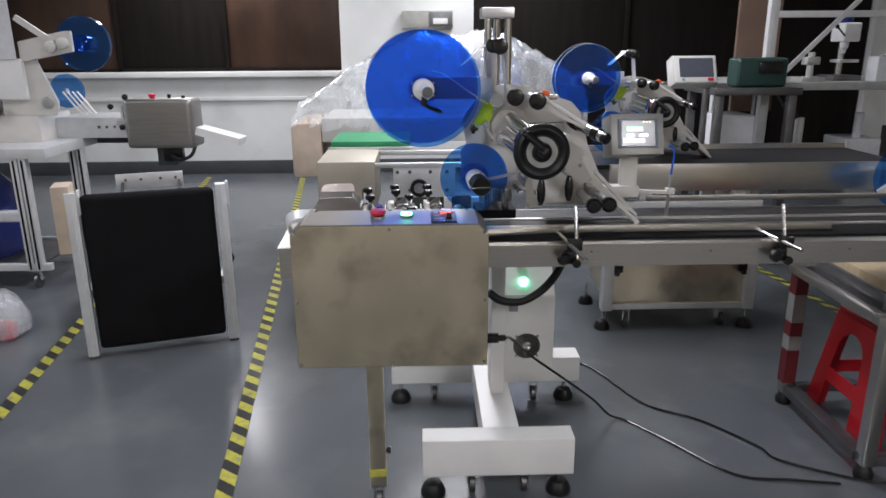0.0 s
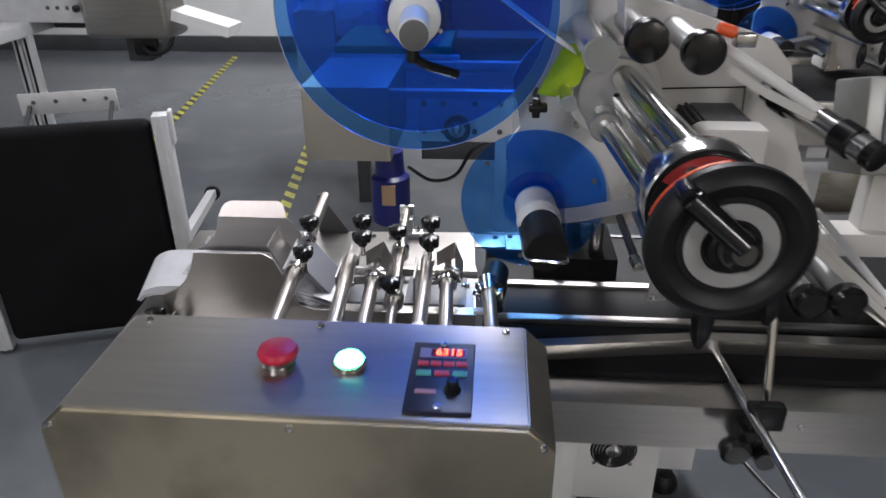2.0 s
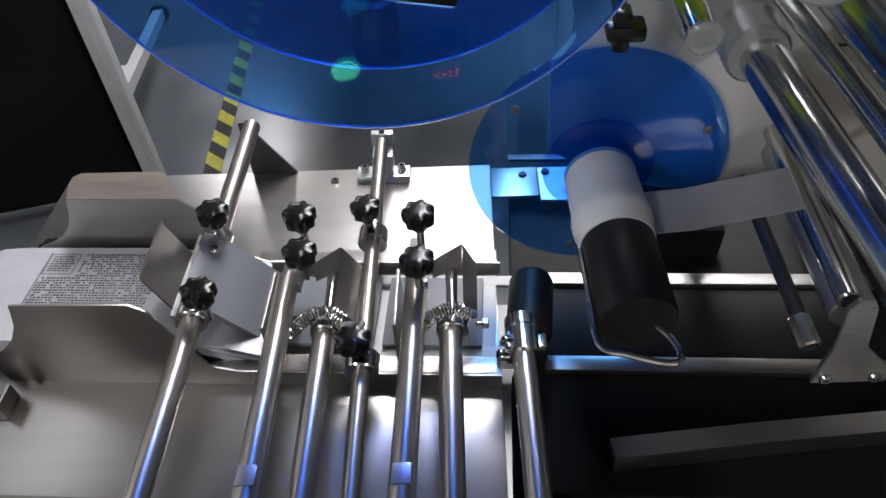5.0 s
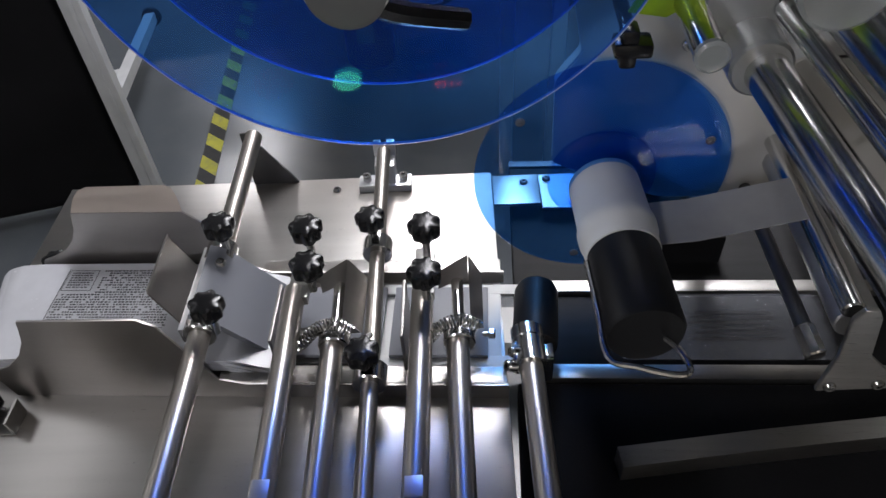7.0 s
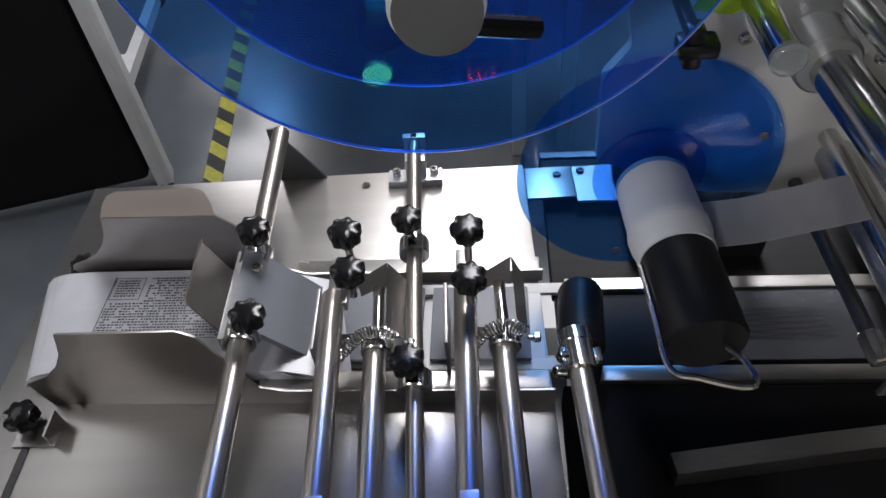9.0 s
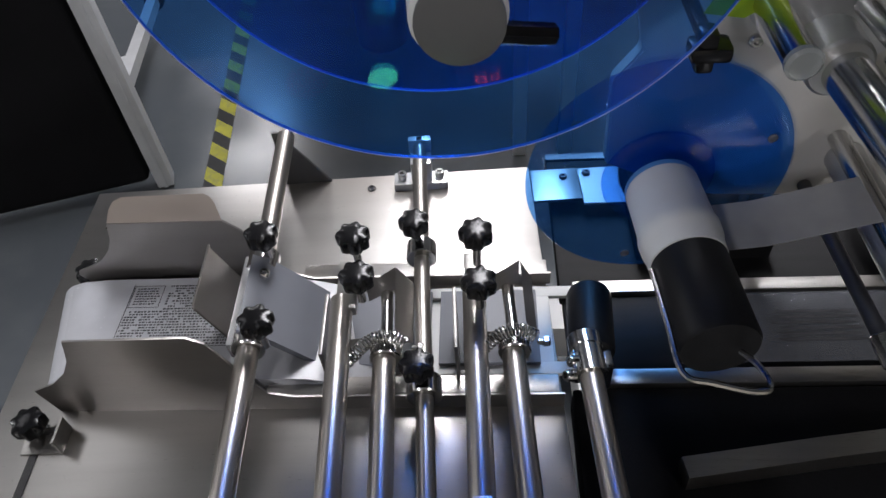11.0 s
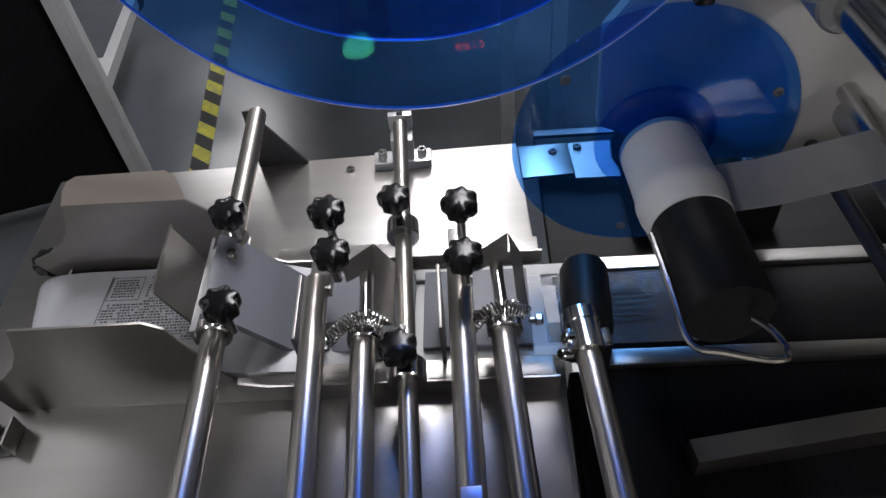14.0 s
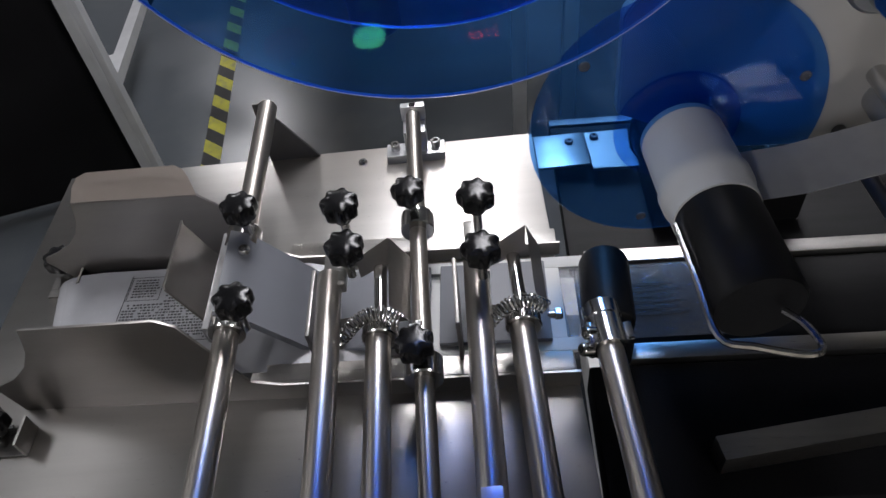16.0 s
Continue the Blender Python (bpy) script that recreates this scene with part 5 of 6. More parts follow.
part("rear_panel", slab(0.75, 2.42, 2.125, 2.15, 0.74, 0.89, 0.002), STEEL, conv2)
part("deck", slab(0.98, 2.30, 1.63, 2.12, 0.75, 0.843, 0.002), DARK_STEEL, conv2)
for lx in (1.15, 1.62):
    for ly in (1.66, 2.05):
        part("leg", slab(lx, lx + 0.06, ly, ly + 0.05, 0.50, 0.749, 0.002), WHITE, conv2)
part("rack", joined(slab(1.05, 1.74, 1.60, 1.64, 0.655, 0.690, 0.003), slab(1.05, 1.085, 1.60, 2.10, 0.62, 0.654, 0.003), slab(1.705, 1.74, 1.645, 2.10, 0.62, 0.654, 0.003), slab(1.05, 1.085, 1.60, 1.635, 0.50, 0.62, 0.002), slab(1.705, 1.74, 1.60, 1.635, 0.50, 0.654, 0.002)), ALU_MATT, conv2, "white aluminium profile frame")
cabb = part("base_cabinet", slab(1.03, 1.73, 1.66, 2.10, 0.14, 0.50, 0.004), STEEL_PANEL, conv2)
part("base_frame", joined(slab(0.985, 1.04, 1.63, 1.69, 0.11, 0.50, 0.006), slab(1.715, 1.77, 1.63, 1.69, 0.11, 0.50, 0.006), slab(1.04, 1.715, 1.64, 1.665, 0.115, 0.145, 0.003), slab(1.04, 1.715, 1.64, 1.665, 0.47, 0.50, 0.003)), ALU_MATT, conv2)
for hx in (1.055, 1.70):
    part("hinge", joined(slab(hx - 0.03, hx + 0.03, 1.632, 1.645, 0.315, 0.355, 0.003), slab(hx - 0.012, hx + 0.012, 1.625, 1.650, 0.30, 0.37, 0.003)), BLACK, cabb)
for fx, fy in ((1.005, 1.68), (1.75, 1.68), (1.005, 2.06), (1.75, 2.06)):
    foot = part("levelling_foot", lathe((fx, fy, 0), (fx, fy, 0.05), [(0, 0.040), (0.012, 0.041), (0.030, 0.034), (0.042, 0.026), (0.046, 0.010)], 24), RUBBER, conv2)
    part("stud", rod((fx, fy, 0.045), (fx, fy, 0.112), 0.008, 12), CHROME, foot)
for fx in (1.13, 1.63):
    caster(conv2, fx, 1.70, 0.036, 0.112)

feed2 = thing("card_feeder", (0.0, 1.9, 0.55), "beige steel feeder with green belt and navy motor below", "feeder")
part("body", slab(-0.42, -0.145, 1.62, 2.05, 0.655, 0.895, 0.006), surface("dull_beige_steel", (0.50, 0.46, 0.39), 0.42, 0.5, 0.06, 8), feed2)
part("green_belt", slab(-0.405, 0.02, 2.06, 2.48, 0.90, 0.935, 0.010), GREEN_BELT, feed2, "green conveyor belt")
part("top_rail", slab(-0.144, 0.30, 1.63, 1.66, 0.862, 0.885, 0.002), ALU, feed2)
part("top_rail", slab(-0.144, 0.30, 2.01, 2.037, 0.865, 0.890, 0.002), ALU, feed2)
part("side_rail", slab(-0.42, 0.05, 2.052, 2.070, 0.885, 0.905, 0.002), ALU, feed2)
part("side_plate", slab(-0.06, 0.24, 1.67, 1.682, 0.71, 0.858, 0.002), ALU_MATT, feed2)
for sx in (-0.04, 0.02, 0.12, 0.20):
    for sz in (0.745, 0.835):
        part("screw", screw((sx, 1.67, sz), 0.009, 0.004, (0, -1, 0)), DARK_STEEL, feed2)
sw = part("hand_wheel", ring((0.065, 1.655, 0.762), (0.065, 1.630, 0.762), 0.043, 0.026, 36), BLACK, feed2, "small black hand wheel")
part("wheel_hub", joined(ring((0.065, 1.650, 0.762), (0.065, 1.640, 0.762), 0.027, 0.020, 30), lathe((0.065, 1.655, 0.762), (0.065, 1.630, 0.762), [(0, 0.012), (0.02, 0.012), (0.025, 0.008)], 20)), ALU, sw)
part("lower_body", slab(-0.06, 0.36, 1.75, 2.05, 0.62, 0.70, 0.004), DARK_PAINT, feed2)
mot = part("motor", lathe((-0.165, 1.72, 0.40), (-0.165, 1.72, 0.66), [(0, 0.055), (0.01, 0.066), (0.17, 0.066), (0.18, 0.050), (0.26, 0.045)], 28), NAVY_PAINT, feed2, "navy blue motor")
part("name_plate", slab(-0.185, -0.14, 1.648, 1.655, 0.49, 0.56), CARTON, mot)
for lx in (0.186, 0.322):
    part("leg", slab(lx, lx + 0.038, 1.70, 1.738, 0.0, 0.70, 0.003), ALU_MATT, feed2, "white aluminium profile leg")
solo("motor_cable", wire([(-0.10, 1.70, 0.61), (-0.02, 1.66, 0.58), (0.06, 1.66, 0.60), (0.12, 1.70, 0.68), (0.22, 1.72, 0.72)], 0.006, 8, 8), BLACK, "black cable of the navy motor", "cable")

panel2 = thing("operator_panel", (1.62, 2.3, 0.0), "white-framed operator panel with dark screen on a post", "control panel")
mp2 = Matrix.Translation((1.635, 2.35, 1.285)) @ pose(0, 0, 0, -22, 0, 3)


def p2(bm):
    bm.transform(mp2)
    return bm


part("housing", p2(slab(-0.135, 0.120, 0.0, 0.09, -0.085, 0.080, 0.006)), surface("light_grey_housing", (0.52, 0.52, 0.50), 0.45), panel2)
pf = part("frame", p2(slab(-0.128, 0.113, -0.006, 0.001, -0.078, 0.074, 0.002)), WHITE, panel2)
part("screen", p2(slab(-0.100, 0.095, -0.009, -0.006, -0.048, 0.060)), SCREEN, pf)
part("green_button", p2(slab(-0.090, -0.074, -0.012, -0.006, -0.070, -0.058, 0.003)), BTN_GREEN, pf)
part("red_button", p2(slab(0.060, 0.092, -0.014, -0.006, -0.072, -0.056, 0.003)), RED, pf)
part("post", joined(slab(1.50, 1.54, 2.40, 2.44, 0.03, 1.22, 0.003), slab(1.72, 1.75, 2.42, 2.45, 0.03, 1.22, 0.003), slab(1.46, 1.80, 2.38, 2.48, 0.0, 0.03, 0.003)), DARK_STEEL, panel2)

# ---- plastic-wrapped machine behind ----
wrapm = thing("wrapped_machine", (0.2, 3.1, 0.0), "machine under a crumpled sheet of clear plastic film", "machine")
part("body", slab(-0.55, 0.75, 2.75, 3.4, 0.84, 0.99, 0.01), PLATE, wrapm)
part("foam_end", slab(-0.74, -0.55, 2.74, 3.35, 0.62, 0.96, 0.02), TAN, wrapm, "tan foam padding")
for wx in (-0.5, 0.6):
    for wy in (2.8, 3.3):
        part("leg", slab(wx, wx + 0.06, wy, wy + 0.06, 0, 0.8, 0.003), DARK_PAINT, wrapm)
part("covered_reel", lathe((0.55, 2.9, 1.22), (0.55, 3.05, 1.22), [(0, 0.17), (0.15, 0.17)], 48), BLUE_SHADED, wrapm, "blue reel under the film")
part("covered_post", joined(slab(0.2, 0.34, 3.0, 3.14, 1.02, 1.42, 0.01), slab(-0.1, 0.6, 3.05, 3.12, 1.1, 1.2, 0.01)), WHITE, wrapm)
film = bmesh.new()
nx, ny = 120, 52
gridv = {}
for i in range(nx + 1):
    for j in range(ny + 1):
        u, v = i / nx, j / ny
        x = -0.74 + 1.85 * u
        y = 2.70 + 0.72 * v
        ridge = 1.02 + 0.50 * max(0.0, 1 - abs((u - 0.56) / 0.56) ** 1.5) if u > 0.0 else 1.0
        ridge = min(ridge, 1.48 + 0.03 * math.sin(9 * u))
        edge = min(1.0, (min(v, 1 - v) * 5.0)) ** 0.6
        z = 0.93 + (ridge - 0.93) * edge
        n = noise.noise(Vector((x * 6, y * 6, 1.3))) * 0.035 + noise.noise(Vector((x * 17, y * 17, 4.1))) * 0.030 + abs(noise.noise(Vector((x * 30, y * 46 + x * 30, 2.2)))) * 0.042
        gridv[i, j] = film.verts.new((x + n * 0.5, y + n, z + n * 1.2))
for i in range(nx):
    for j in range(ny):
        film.faces.new((gridv[i, j], gridv[i + 1, j], gridv[i + 1, j + 1], gridv[i, j + 1]))
part("film", film, FILM, wrapm, "crumpled clear plastic film")

# ---- the machine on the far side, with its own feeder ----
m3 = thing("card_feeder", (-1.55, 3.0, 0.75), "second card feeder with rounded steel box and outfeed chute", "feeder", turn=-2)
part("box", slab(-1.825, -1.39, 2.90, 3.12, 0.79, 1.105, 0.030, 4), surface("dark_brushed_steel", (0.40, 0.39, 0.37), 0.36, 1.0, 0.08, 7, (1, 12, 12)), m3, "rounded brushed steel box")
part("chute", sheet([(-1.385, 2.93, 0.900), (-1.11, 2.93, 0.822)], (0, 0.17, 0), 0.050), WHITE, m3)
part("bed", slab(-2.30, -1.80, 2.92, 3.3, 0.86, 0.99, 0.004), ALU_MATT, m3)
for kx in (-2.0, -1.95, -1.9, -1.86):
    part("bed_bolt", screw((kx, 2.92, 0.93), 0.010, 0.006, (0, -1, 0)), DARK_STEEL, m3)
part("guide", joined(rod((-1.86, 2.95, 0.93), (-1.80, 2.95, 1.09), 0.012, 12), rod((-1.84, 2.92, 0.93), (-1.84, 2.92, 1.06), 0.010, 12), slab(-1.88, -1.80, 2.91, 2.95, 0.95, 0.98, 0.003)), ALU, m3)
for kx, kz in ((-1.90, 1.06), (-1.80, 1.12), (-1.84, 0.93)):
    part("knob", lathe((kx, 2.91, kz), (kx, 2.885, kz), [(0, 0.012), (0.006, 0.018), (0.02, 0.018), (0.025, 0.010)], 16), BLACK, m3)
part("stop_button", lathe((-1.66, 2.98, 1.105), (-1.66, 2.98, 1.14), [(0, 0.016), (0.012, 0.016), (0.014, 0.024), (0.026, 0.024), (0.03, 0.012)], 20), RED, m3)
part("switch", joined(rod((-1.55, 2.98, 1.105), (-1.55, 2.98, 1.130), 0.012, 14), rod((-1.46, 2.98, 1.105), (-1.46, 2.98, 1.122), 0.012, 14)), BLACK, m3)
part("motor_can", slab(-1.67, -1.55, 2.98, 3.10, 0.665, 0.80, 0.010), DARK_PAINT, m3)
part("bed_bracket", slab(-2.30, -1.70, 3.12, 3.20, 0.80, 0.859, 0.004), DARK_PAINT, m3)
part("cable_loop", wire([(-1.40, 2.95, 0.80), (-1.43, 2.93, 0.74), (-1.50, 2.92, 0.715), (-1.56, 2.94, 0.74)], 0.012, 8, 6), RUBBER, m3)
part("junction_box", slab(-1.62, -1.50, 2.96, 3.02, 0.70, 0.79, 0.004), BLACK, m3)

tab3 = thing("machine_table", (-2.6, 2.75, 0.0), "aluminium profile machine table with blue items below", "machine table")
part("top", slab(-3.3, -2.12, 2.45, 3.2, 0.80, 0.86, 0.003), ALU_MATT, tab3)
for px, py in ((-2.34, 2.46), (-2.21, 2.9), (-3.25, 2.46), (-3.25, 3.1)):
    pp = part("post", joined(slab(px, px + 0.042, py, py + 0.042, 0.11, 0.80, 0.002), slab(px + 0.050, px + 0.092, py, py + 0.042, 0.11, 0.80, 0.002)), ALU_MATT, tab3)
    part("groove", joined(slab(px + 0.014, px + 0.026, py - 0.002, py, 0.12, 0.79), slab(px + 0.064, px + 0.076, py - 0.002, py, 0.12, 0.79)), BLACK, pp)
    caster(tab3, px + 0.045, py + 0.02, 0.045, 0.11)
part("lower_rail", slab(-3.25, -2.20, 2.462, 2.50, 0.112, 0.155, 0.003), ALU_MATT, tab3)
part("lower_rail", slab(-3.25, -2.20, 3.1, 3.14, 0.112, 0.155, 0.003), ALU_MATT, tab3)
part("shelf", slab(-3.2, -2.28, 2.52, 3.08, 0.13, 0.145, 0.002), DARK_STEEL, tab3)
bluebag = solo("blue_sack", joined(lathe((-2.75, 2.75, 0.145), (-2.72, 2.78, 0.72), [(0, 0.20), (0.08, 0.27), (0.25, 0.29), (0.42, 0.22), (0.54, 0.10)], 20)), see_through("blue_sheet", (0.05, 0.15, 0.6), (0.01, 0.03, 0.22), 0.85, 0.2, 0.9, 14), "dark blue plastic sack under the machine table", "sack", (-2.75, 2.75, 0.145))
solo("white_pouch", slab(-2.52, -2.34, 2.53, 2.60, 0.40, 0.47, 0.02, 3), CARD, "white folded plastic pouch on the blue sack", "pouch", (-2.43, 2.56, 0.40))
h3 = thing("labelling_head", (-2.4, 3.0, 0.86), "cream labelling head seen from behind with blue reel", "labelling machine", "labelling heads")
part("base_block", slab(-2.75, -2.28, 2.75, 3.15, 0.86, 1.02, 0.004), PLATE, h3)
part("bracket", outline([(-2.50, 1.02), (-2.18, 1.02), (-2.16, 1.10), (-2.26, 1.36), (-2.50, 1.36)], "y", 2.78, 2.80, 0.003), PLATE, h3)
part("upper_block", slab(-2.75, -2.33, 2.75, 2.95, 1.12, 1.36, 0.006), WHITE, h3)
for cx in (-2.56, -2.49):
    part("column", rod((cx, 2.85, 1.02), (cx, 2.85, 1.72), 0.020, 18), CHROME, h3)
part("sheet_paper", slab(-2.46, -2.35, 2.74, 2.743, 1.36, 1.75), CARD, h3)
part("orange_mark", slab(-2.56, -2.44, 2.73, 2.738, 1.60, 1.64), ORANGE, h3)
part("arm", outline([(-2.34, 1.34), (-2.02, 1.40), (-2.02, 1.52), (-2.06, 1.52), (-2.34, 1.46)], "y", 2.76, 2.79, 0.003), PLATE, h3)
part("strut", sheet([(-2.33, 2.75, 1.60), (-2.12, 2.75, 1.45)], (0, 0.02, 0), 0.035), PLATE, h3)
for kx, kz in ((-2.14, 1.43), (-2.07, 1.45)):
    part("boss", lathe((kx, 2.76, kz), (kx, 2.735, kz), [(0, 0.034), (0.02, 0.034), (0.025, 0.026)], 24), PLATE, h3)
part("reel", ring((-2.0, 2.86, 1.445), (-2.0, 2.90, 1.445), 0.165, 0.02, 64), BLUE, h3, "transparent blue plastic reel")
part("reel_core", lathe((-2.0, 2.84, 1.445), (-2.0, 2.98, 1.445), [(0, 0.03), (0.02, 0.05), (0.14, 0.05)], 32), BLUE_SHADED, h3)
part("lower_reel", ring((-2.16, 2.90, 1.16), (-2.16, 2.93, 1.16), 0.105, 0.02, 56), BLUE, h3)
part("hub", lathe((-2.22, 2.78, 1.10), (-2.22, 2.755, 1.10), [(0, 0.036), (0.02, 0.036), (0.022, 0.018), (0.025, 0.018)], 28), ALU, h3)
part("hand_wheel", lathe((-2.53, 2.74, 1.06), (-2.53, 2.70, 1.06), [(0, 0.045), (0.03, 0.05), (0.04, 0.03)], 24), BLACK, h3)
part("guide_wires", joined(*[rod((-2.06 + 0.03 * k, 2.85, 1.02), (-2.16 + 0.03 * k, 2.85, 1.16), 0.006, 8) for k in range(4)]), ALU, h3)

# ---- clutter along the walls ----
bundle = thing("plastic_bags", (-2.15, 1.72, 0), "heap of crumpled clear plastic bags on the floor", "plastic bags")
for k in range(6):
    part("bag", lathe((-2.15 + 0.07 * math.cos(k * 1.9), 1.72 + 0.07 * math.sin(k * 1.9), 0.0), (-2.15 + 0.11 * math.cos(k * 1.9), 1.72 + 0.10 * math.sin(k * 1.9), 0.26 - 0.02 * k), [(0, 0.09), (0.05, 0.12), (0.12, 0.11), (0.18, 0.07), (0.22, 0.02)], 12), FILM, bundle)
solo("red_rag", slab(-2.08, -1.99, 1.62, 1.70, 0.0, 0.10, 0.03, 3), RED, "crumpled red bag among clear plastic", "bag", (-2.03, 1.66, 0))
bench = thing("steel_shelf", (3.0, 3.4, 0.0), "grey steel shelf cluttered with machine parts", "shelf")
for px, py in ((2.33, 3.0), (4.4, 3.0), (2.33, 3.8), (4.4, 3.8)):
    part("post", slab(px, px + 0.06, py, py + 0.05, 0, 2.2 if py < 3.5 and px < 3 else 1.12, 0.003), ALU_MATT, bench)
for z, bm_ in ((1.12, surface("grey_board", (0.30, 0.31, 0.30), 0.5)), (0.55, DARK_STEEL)):
    part("board", slab(2.30, 4.5, 2.98, 3.86, z, z + 0.05, 0.004), bm_, bench)
part("brace", sheet([(2.42, 2.97, 1.20), (2.95, 2.97, 1.75)], (0, 0.012, 0), 0.03), ALU_MATT, bench)
part("top_bar", slab(2.39, 4.4, 3.0, 3.04, 1.58, 1.62, 0.003), ALU_MATT, bench)
gb = thing("drill_case", (2.25, 2.85, 1.10), "dark green plastic tool case on a bench", "tool case")
part("case", slab(2.05, 2.37, 2.75, 2.92, 1.155, 1.335, 0.03, 3), surface("dark_green_plastic", (0.006, 0.036, 0.030), 0.5), gb)
part("recess", slab(2.18, 2.33, 2.742, 2.752, 1.24, 1.31, 0.004), BLACK, gb)
part("handle", joined(sheet([(2.36, 2.83, 1.16), (2.50, 2.83, 0.95)], (0, 0.05, 0), 0.05)), RUBBER, gb)
sup = thing("work_bench", (2.1, 2.95, 0.0), "dark steel work bench with white bins below", "bench")
part("top", slab(1.90, 2.45, 2.70, 3.25, 1.11, 1.155, 0.004), DARK_STEEL, sup)
for px, py in ((1.92, 2.72), (2.38, 2.72), (1.92, 3.18), (2.38, 3.18)):
    part("leg", slab(px, px + 0.05, py, py + 0.05, 0, 1.11, 0.003), DARK_STEEL, sup)
part("shelf", slab(1.92, 2.43, 2.74, 3.22, 0.55, 0.58, 0.003), DARK_STEEL, sup)
solo("white_bin", slab(1.98, 2.22, 2.80, 3.10, 0.58, 0.98, 0.02, 3), CARD, "white plastic bin on the bench shelf", "bin", (2.1, 2.95, 0.58))
def bench_machine(x, y, z, k, body, label):
    """A small bench press: base plate, column, head with motor, quill and hand lever."""
    m = thing("bench_press", (x, y, z), label, "machine")
    part("base", slab(x - 0.10 * k, x + 0.10 * k, y - 0.11, y + 0.11, z, z + 0.035, 0.006), DARK_STEEL, m)
    part("column", rod((x + 0.02, y + 0.05, z + 0.035), (x + 0.02, y + 0.05, z + 0.46 * k), 0.020, 20), CHROME, m)
    part("table", slab(x - 0.07 * k, x + 0.07 * k, y - 0.10, y + 0.02, z + 0.12, z + 0.14, 0.003), ALU, m)
    hd = part("head", joined(slab(x - 0.055 * k, x + 0.065 * k, y - 0.09, y + 0.08, z + 0.27 * k, z + 0.40 * k, 0.012, 3), lathe((x - 0.02, y - 0.05, z + 0.27 * k), (x - 0.02, y - 0.05, z + 0.19 * k), [(0, 0.026), (0.04, 0.024), (0.05, 0.014), (0.08 * k, 0.011)], 20)), body, m)
    part("motor", lathe((x + 0.02, y + 0.06, z + 0.30 * k), (x + 0.02, y + 0.06, z + 0.47 * k), [(0, 0.050), (0.01, 0.056), (0.13, 0.056), (0.15, 0.040)], 24), NAVY_PAINT, hd)
    part("lever", joined(rod((x - 0.05, y - 0.09, z + 0.31 * k), (x - 0.13 * k, y - 0.12, z + 0.37 * k), 0.006, 10), lathe((x - 0.125 * k, y - 0.118, z + 0.365 * k), (x - 0.15 * k, y - 0.128, z + 0.385 * k), [(0, 0.008), (0.008, 0.015), (0.022, 0.014), (0.03, 0.005)], 14)), BLACK, hd)
    return m


bench_machine(2.98, 3.25, 1.17, 0.95, ALU_MATT, "grey bench press with navy motor on the steel shelf")
bench_machine(3.42, 3.30, 1.17, 1.10, DARK_STEEL, "dark steel bench press on the steel shelf")
whitebox = thing("white_box", (3.22, 3.10, 1.17), "white carton standing on the steel shelf", "box")
part("carton", slab(3.10, 3.36, 3.02, 3.14, 1.17, 1.33, 0.006), CARD, whitebox)
part("flap", sheet([(3.10, 3.02, 1.332), (3.10, 2.97, 1.345)], (0.26, 0, 0), 0.003), CARD, whitebox)
solo("machine_part", joined(slab(2.62, 2.78, 3.05, 3.22, 1.17, 1.20, 0.004), rod((2.70, 3.12, 1.20), (2.70, 3.12, 1.36), 0.022, 16), slab(2.655, 2.745, 3.08, 3.16, 1.28, 1.33, 0.006)), ALU, "bare steel clamp block on the steel shelf", "machine part", (2.70, 3.12, 1.17))
solo("leaning_board", slab(2.52, 2.85, 3.9, 3.94, 0.9, 2.3, 0.006), surface("dull_pink_board", (0.16, 0.10, 0.075), 0.7, 0, 0.15, 4), "tall dull brown board leaning behind the shelf", "board", (2.7, 3.92, 0.9))
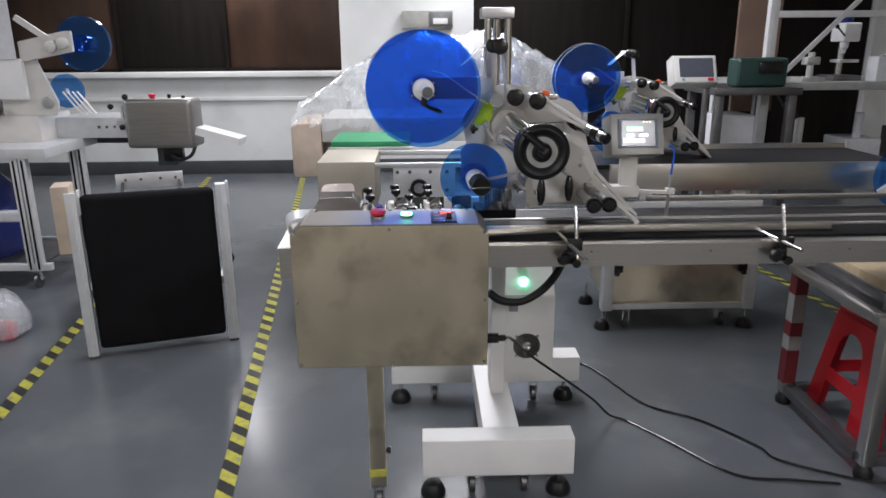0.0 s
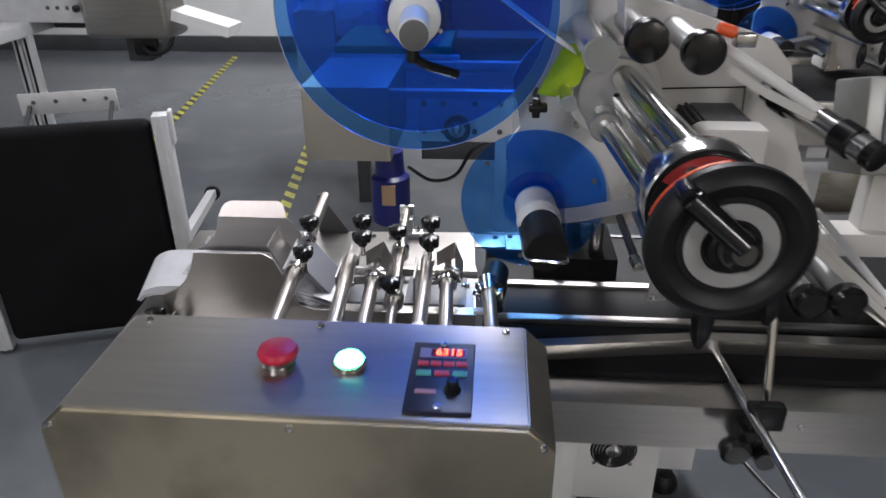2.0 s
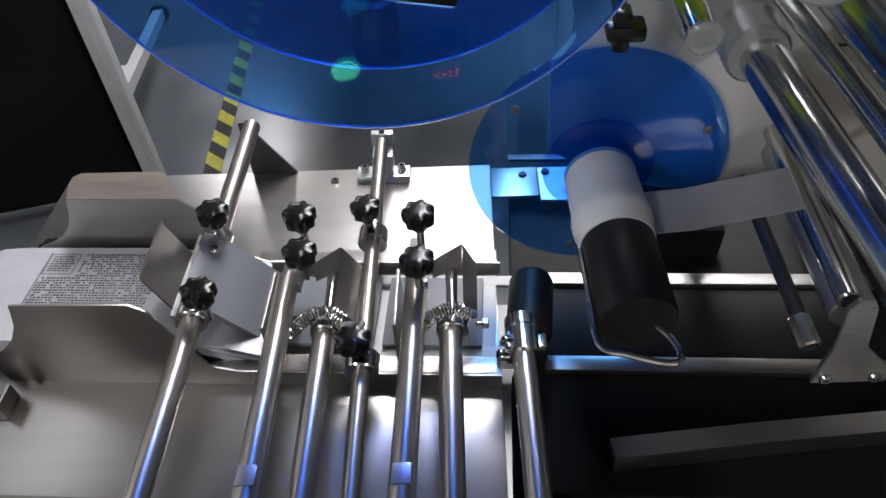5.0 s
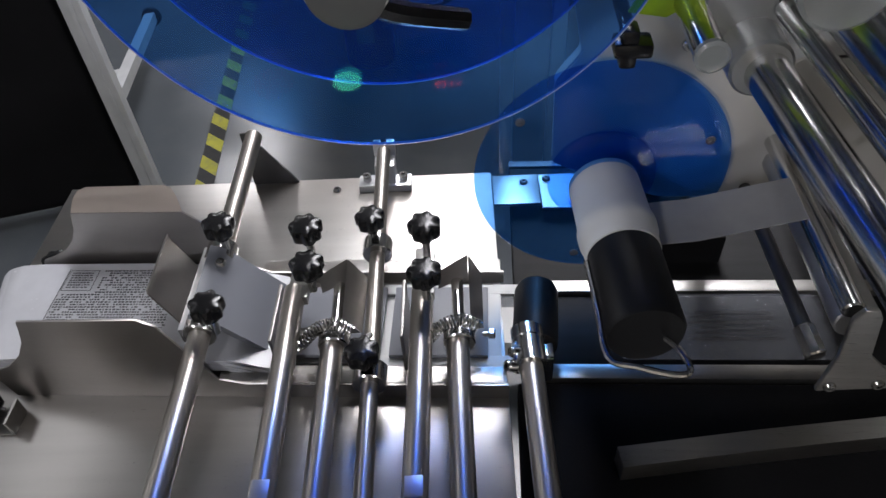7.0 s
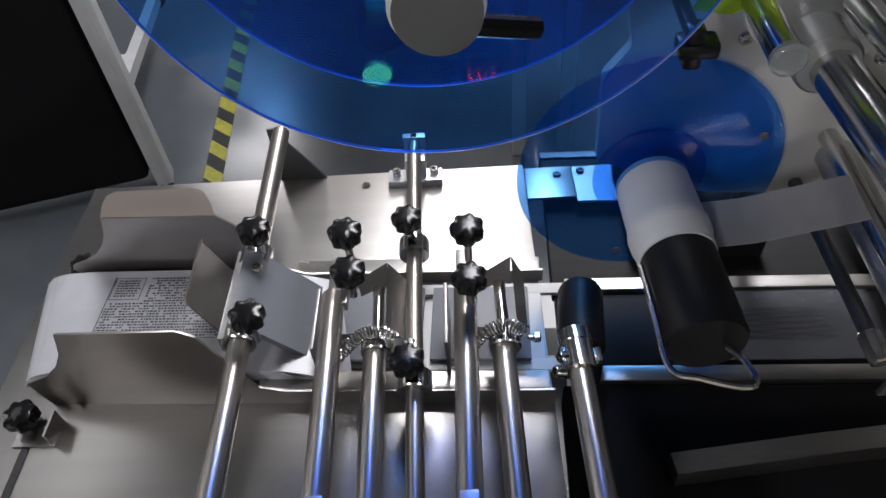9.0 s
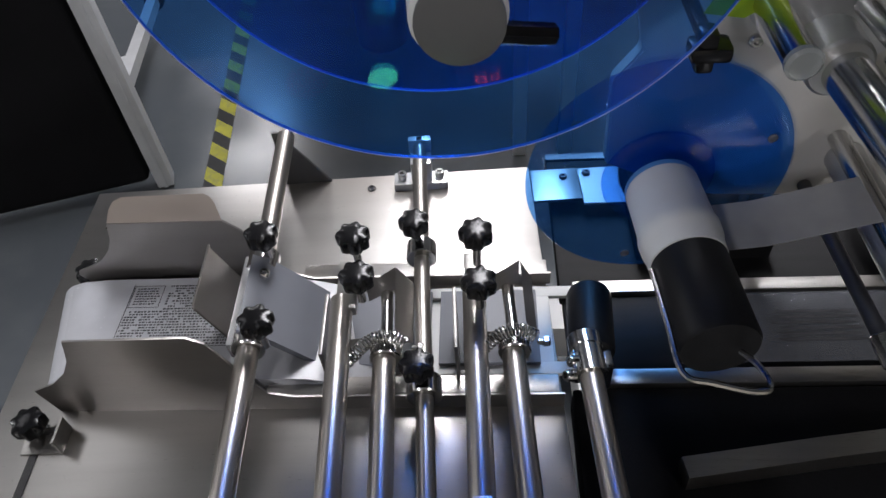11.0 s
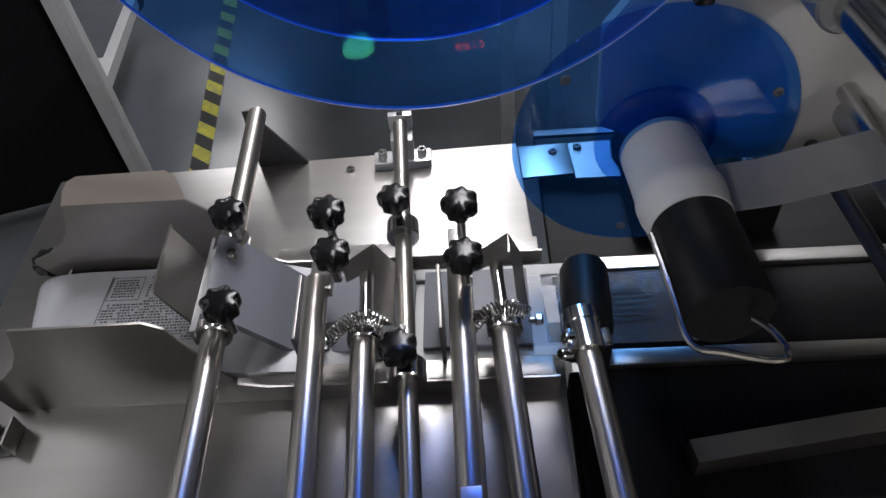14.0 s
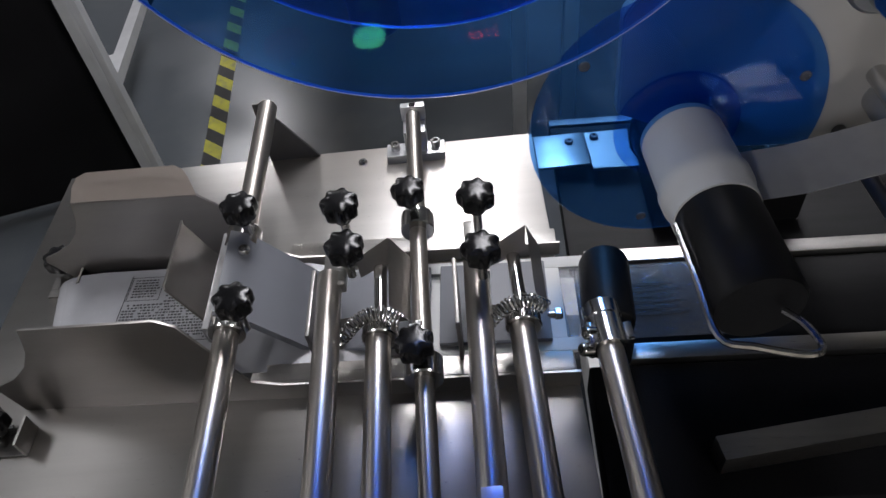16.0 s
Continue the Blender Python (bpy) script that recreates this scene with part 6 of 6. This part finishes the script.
for k in range(4):
    solo("machine_part", joined(slab(2.6 + k * 0.42, 2.84 + k * 0.42, 3.1, 3.4, 0.60, 0.72 + 0.06 * (k % 3), 0.01, 2), rod((2.72 + k * 0.42, 3.2, 0.7), (2.72 + k * 0.42, 3.2, 0.92 + 0.03 * k), 0.03, 14)), (ALU, CARD, DARK_STEEL, NAVY_PAINT)[k], ("bare aluminium machine part on a shelf", "white machine part on a shelf", "dark steel machine part on a shelf", "navy blue machine part on a shelf")[k], "machine part", (2.72 + k * 0.42, 3.2, 0.60))
side_reel = thing("reel_stand", (2.48, 1.35, 0.0), "blue plastic reel on a white stand", "reel stand")
part("reel", ring((2.33, 1.45, 0.83), (2.33, 1.455, 0.83), 0.16, 0.02, 64), BLUE, side_reel, "transparent blue plastic reel")
part("arm", sheet([(2.20, 1.44, 0.75), (2.43, 1.44, 0.91)], (0, 0.012, 0), 0.03), WHITE, side_reel)
part("post", slab(2.41, 2.47, 1.47, 1.53, 0.0, 0.95, 0.003), ALU_MATT, side_reel)
part("boss", lathe((2.33, 1.46, 0.83), (2.42, 1.50, 0.83), [(0, 0.02), (0.09, 0.02)], 16), WHITE, side_reel)


def motions():
    """The bags leave the bottom of the stack one after another and ride along the belt, and the stack sinks."""
    start, period, speed = 4.9, 0.66, 0.62
    y, z = 0.392, 0.9000
    rest, gate = -0.15, 0.03
    base = stack.matrix_basis.copy()
    sink = PITCH * len(BAGS) - 0.001
    walk(stack, [(0.0, base), (start, base), (7.0, Matrix.Translation((0.012, 0, -sink * 0.19)) @ base), (11.0, Matrix.Translation((0.036, 0, -sink * 0.55)) @ base), (14.0, Matrix.Translation((0.050, 0, -sink * 0.81)) @ base), (start + period * len(BAGS), Matrix.Translation((0.056, 0, -sink)) @ base)])
    for k, bag in enumerate(BAGS):
        t0, end = start + k * period, 2.38 - 0.02 * k
        high = 0.8985 + PITCH * k
        rows = [(0.0, pose(rest, y, high)), (start, pose(rest, y, high)), (t0, pose(rest, y, 0.8985)), (t0 + 0.25, pose(gate, y, 0.8995))]
        if k == 0:
            rows.pop(1)
        t, x = t0 + 0.25, gate
        while x < end and t < 15.7:
            t += 0.25
            x = min(x + speed * 0.25, end)
            rows.append((t, pose(x, y, z + (0.0016 * k if x == end else 0))))
        rows = [r for r in rows if r[0] < 16.0]
        last = rows[-1][1].copy()
        if rows[-1][0] > t0 and x < end:
            last.translation.x += speed * (16.0 - rows[-1][0])
        walk(bag, rows + [(16.0, last)])


motions()
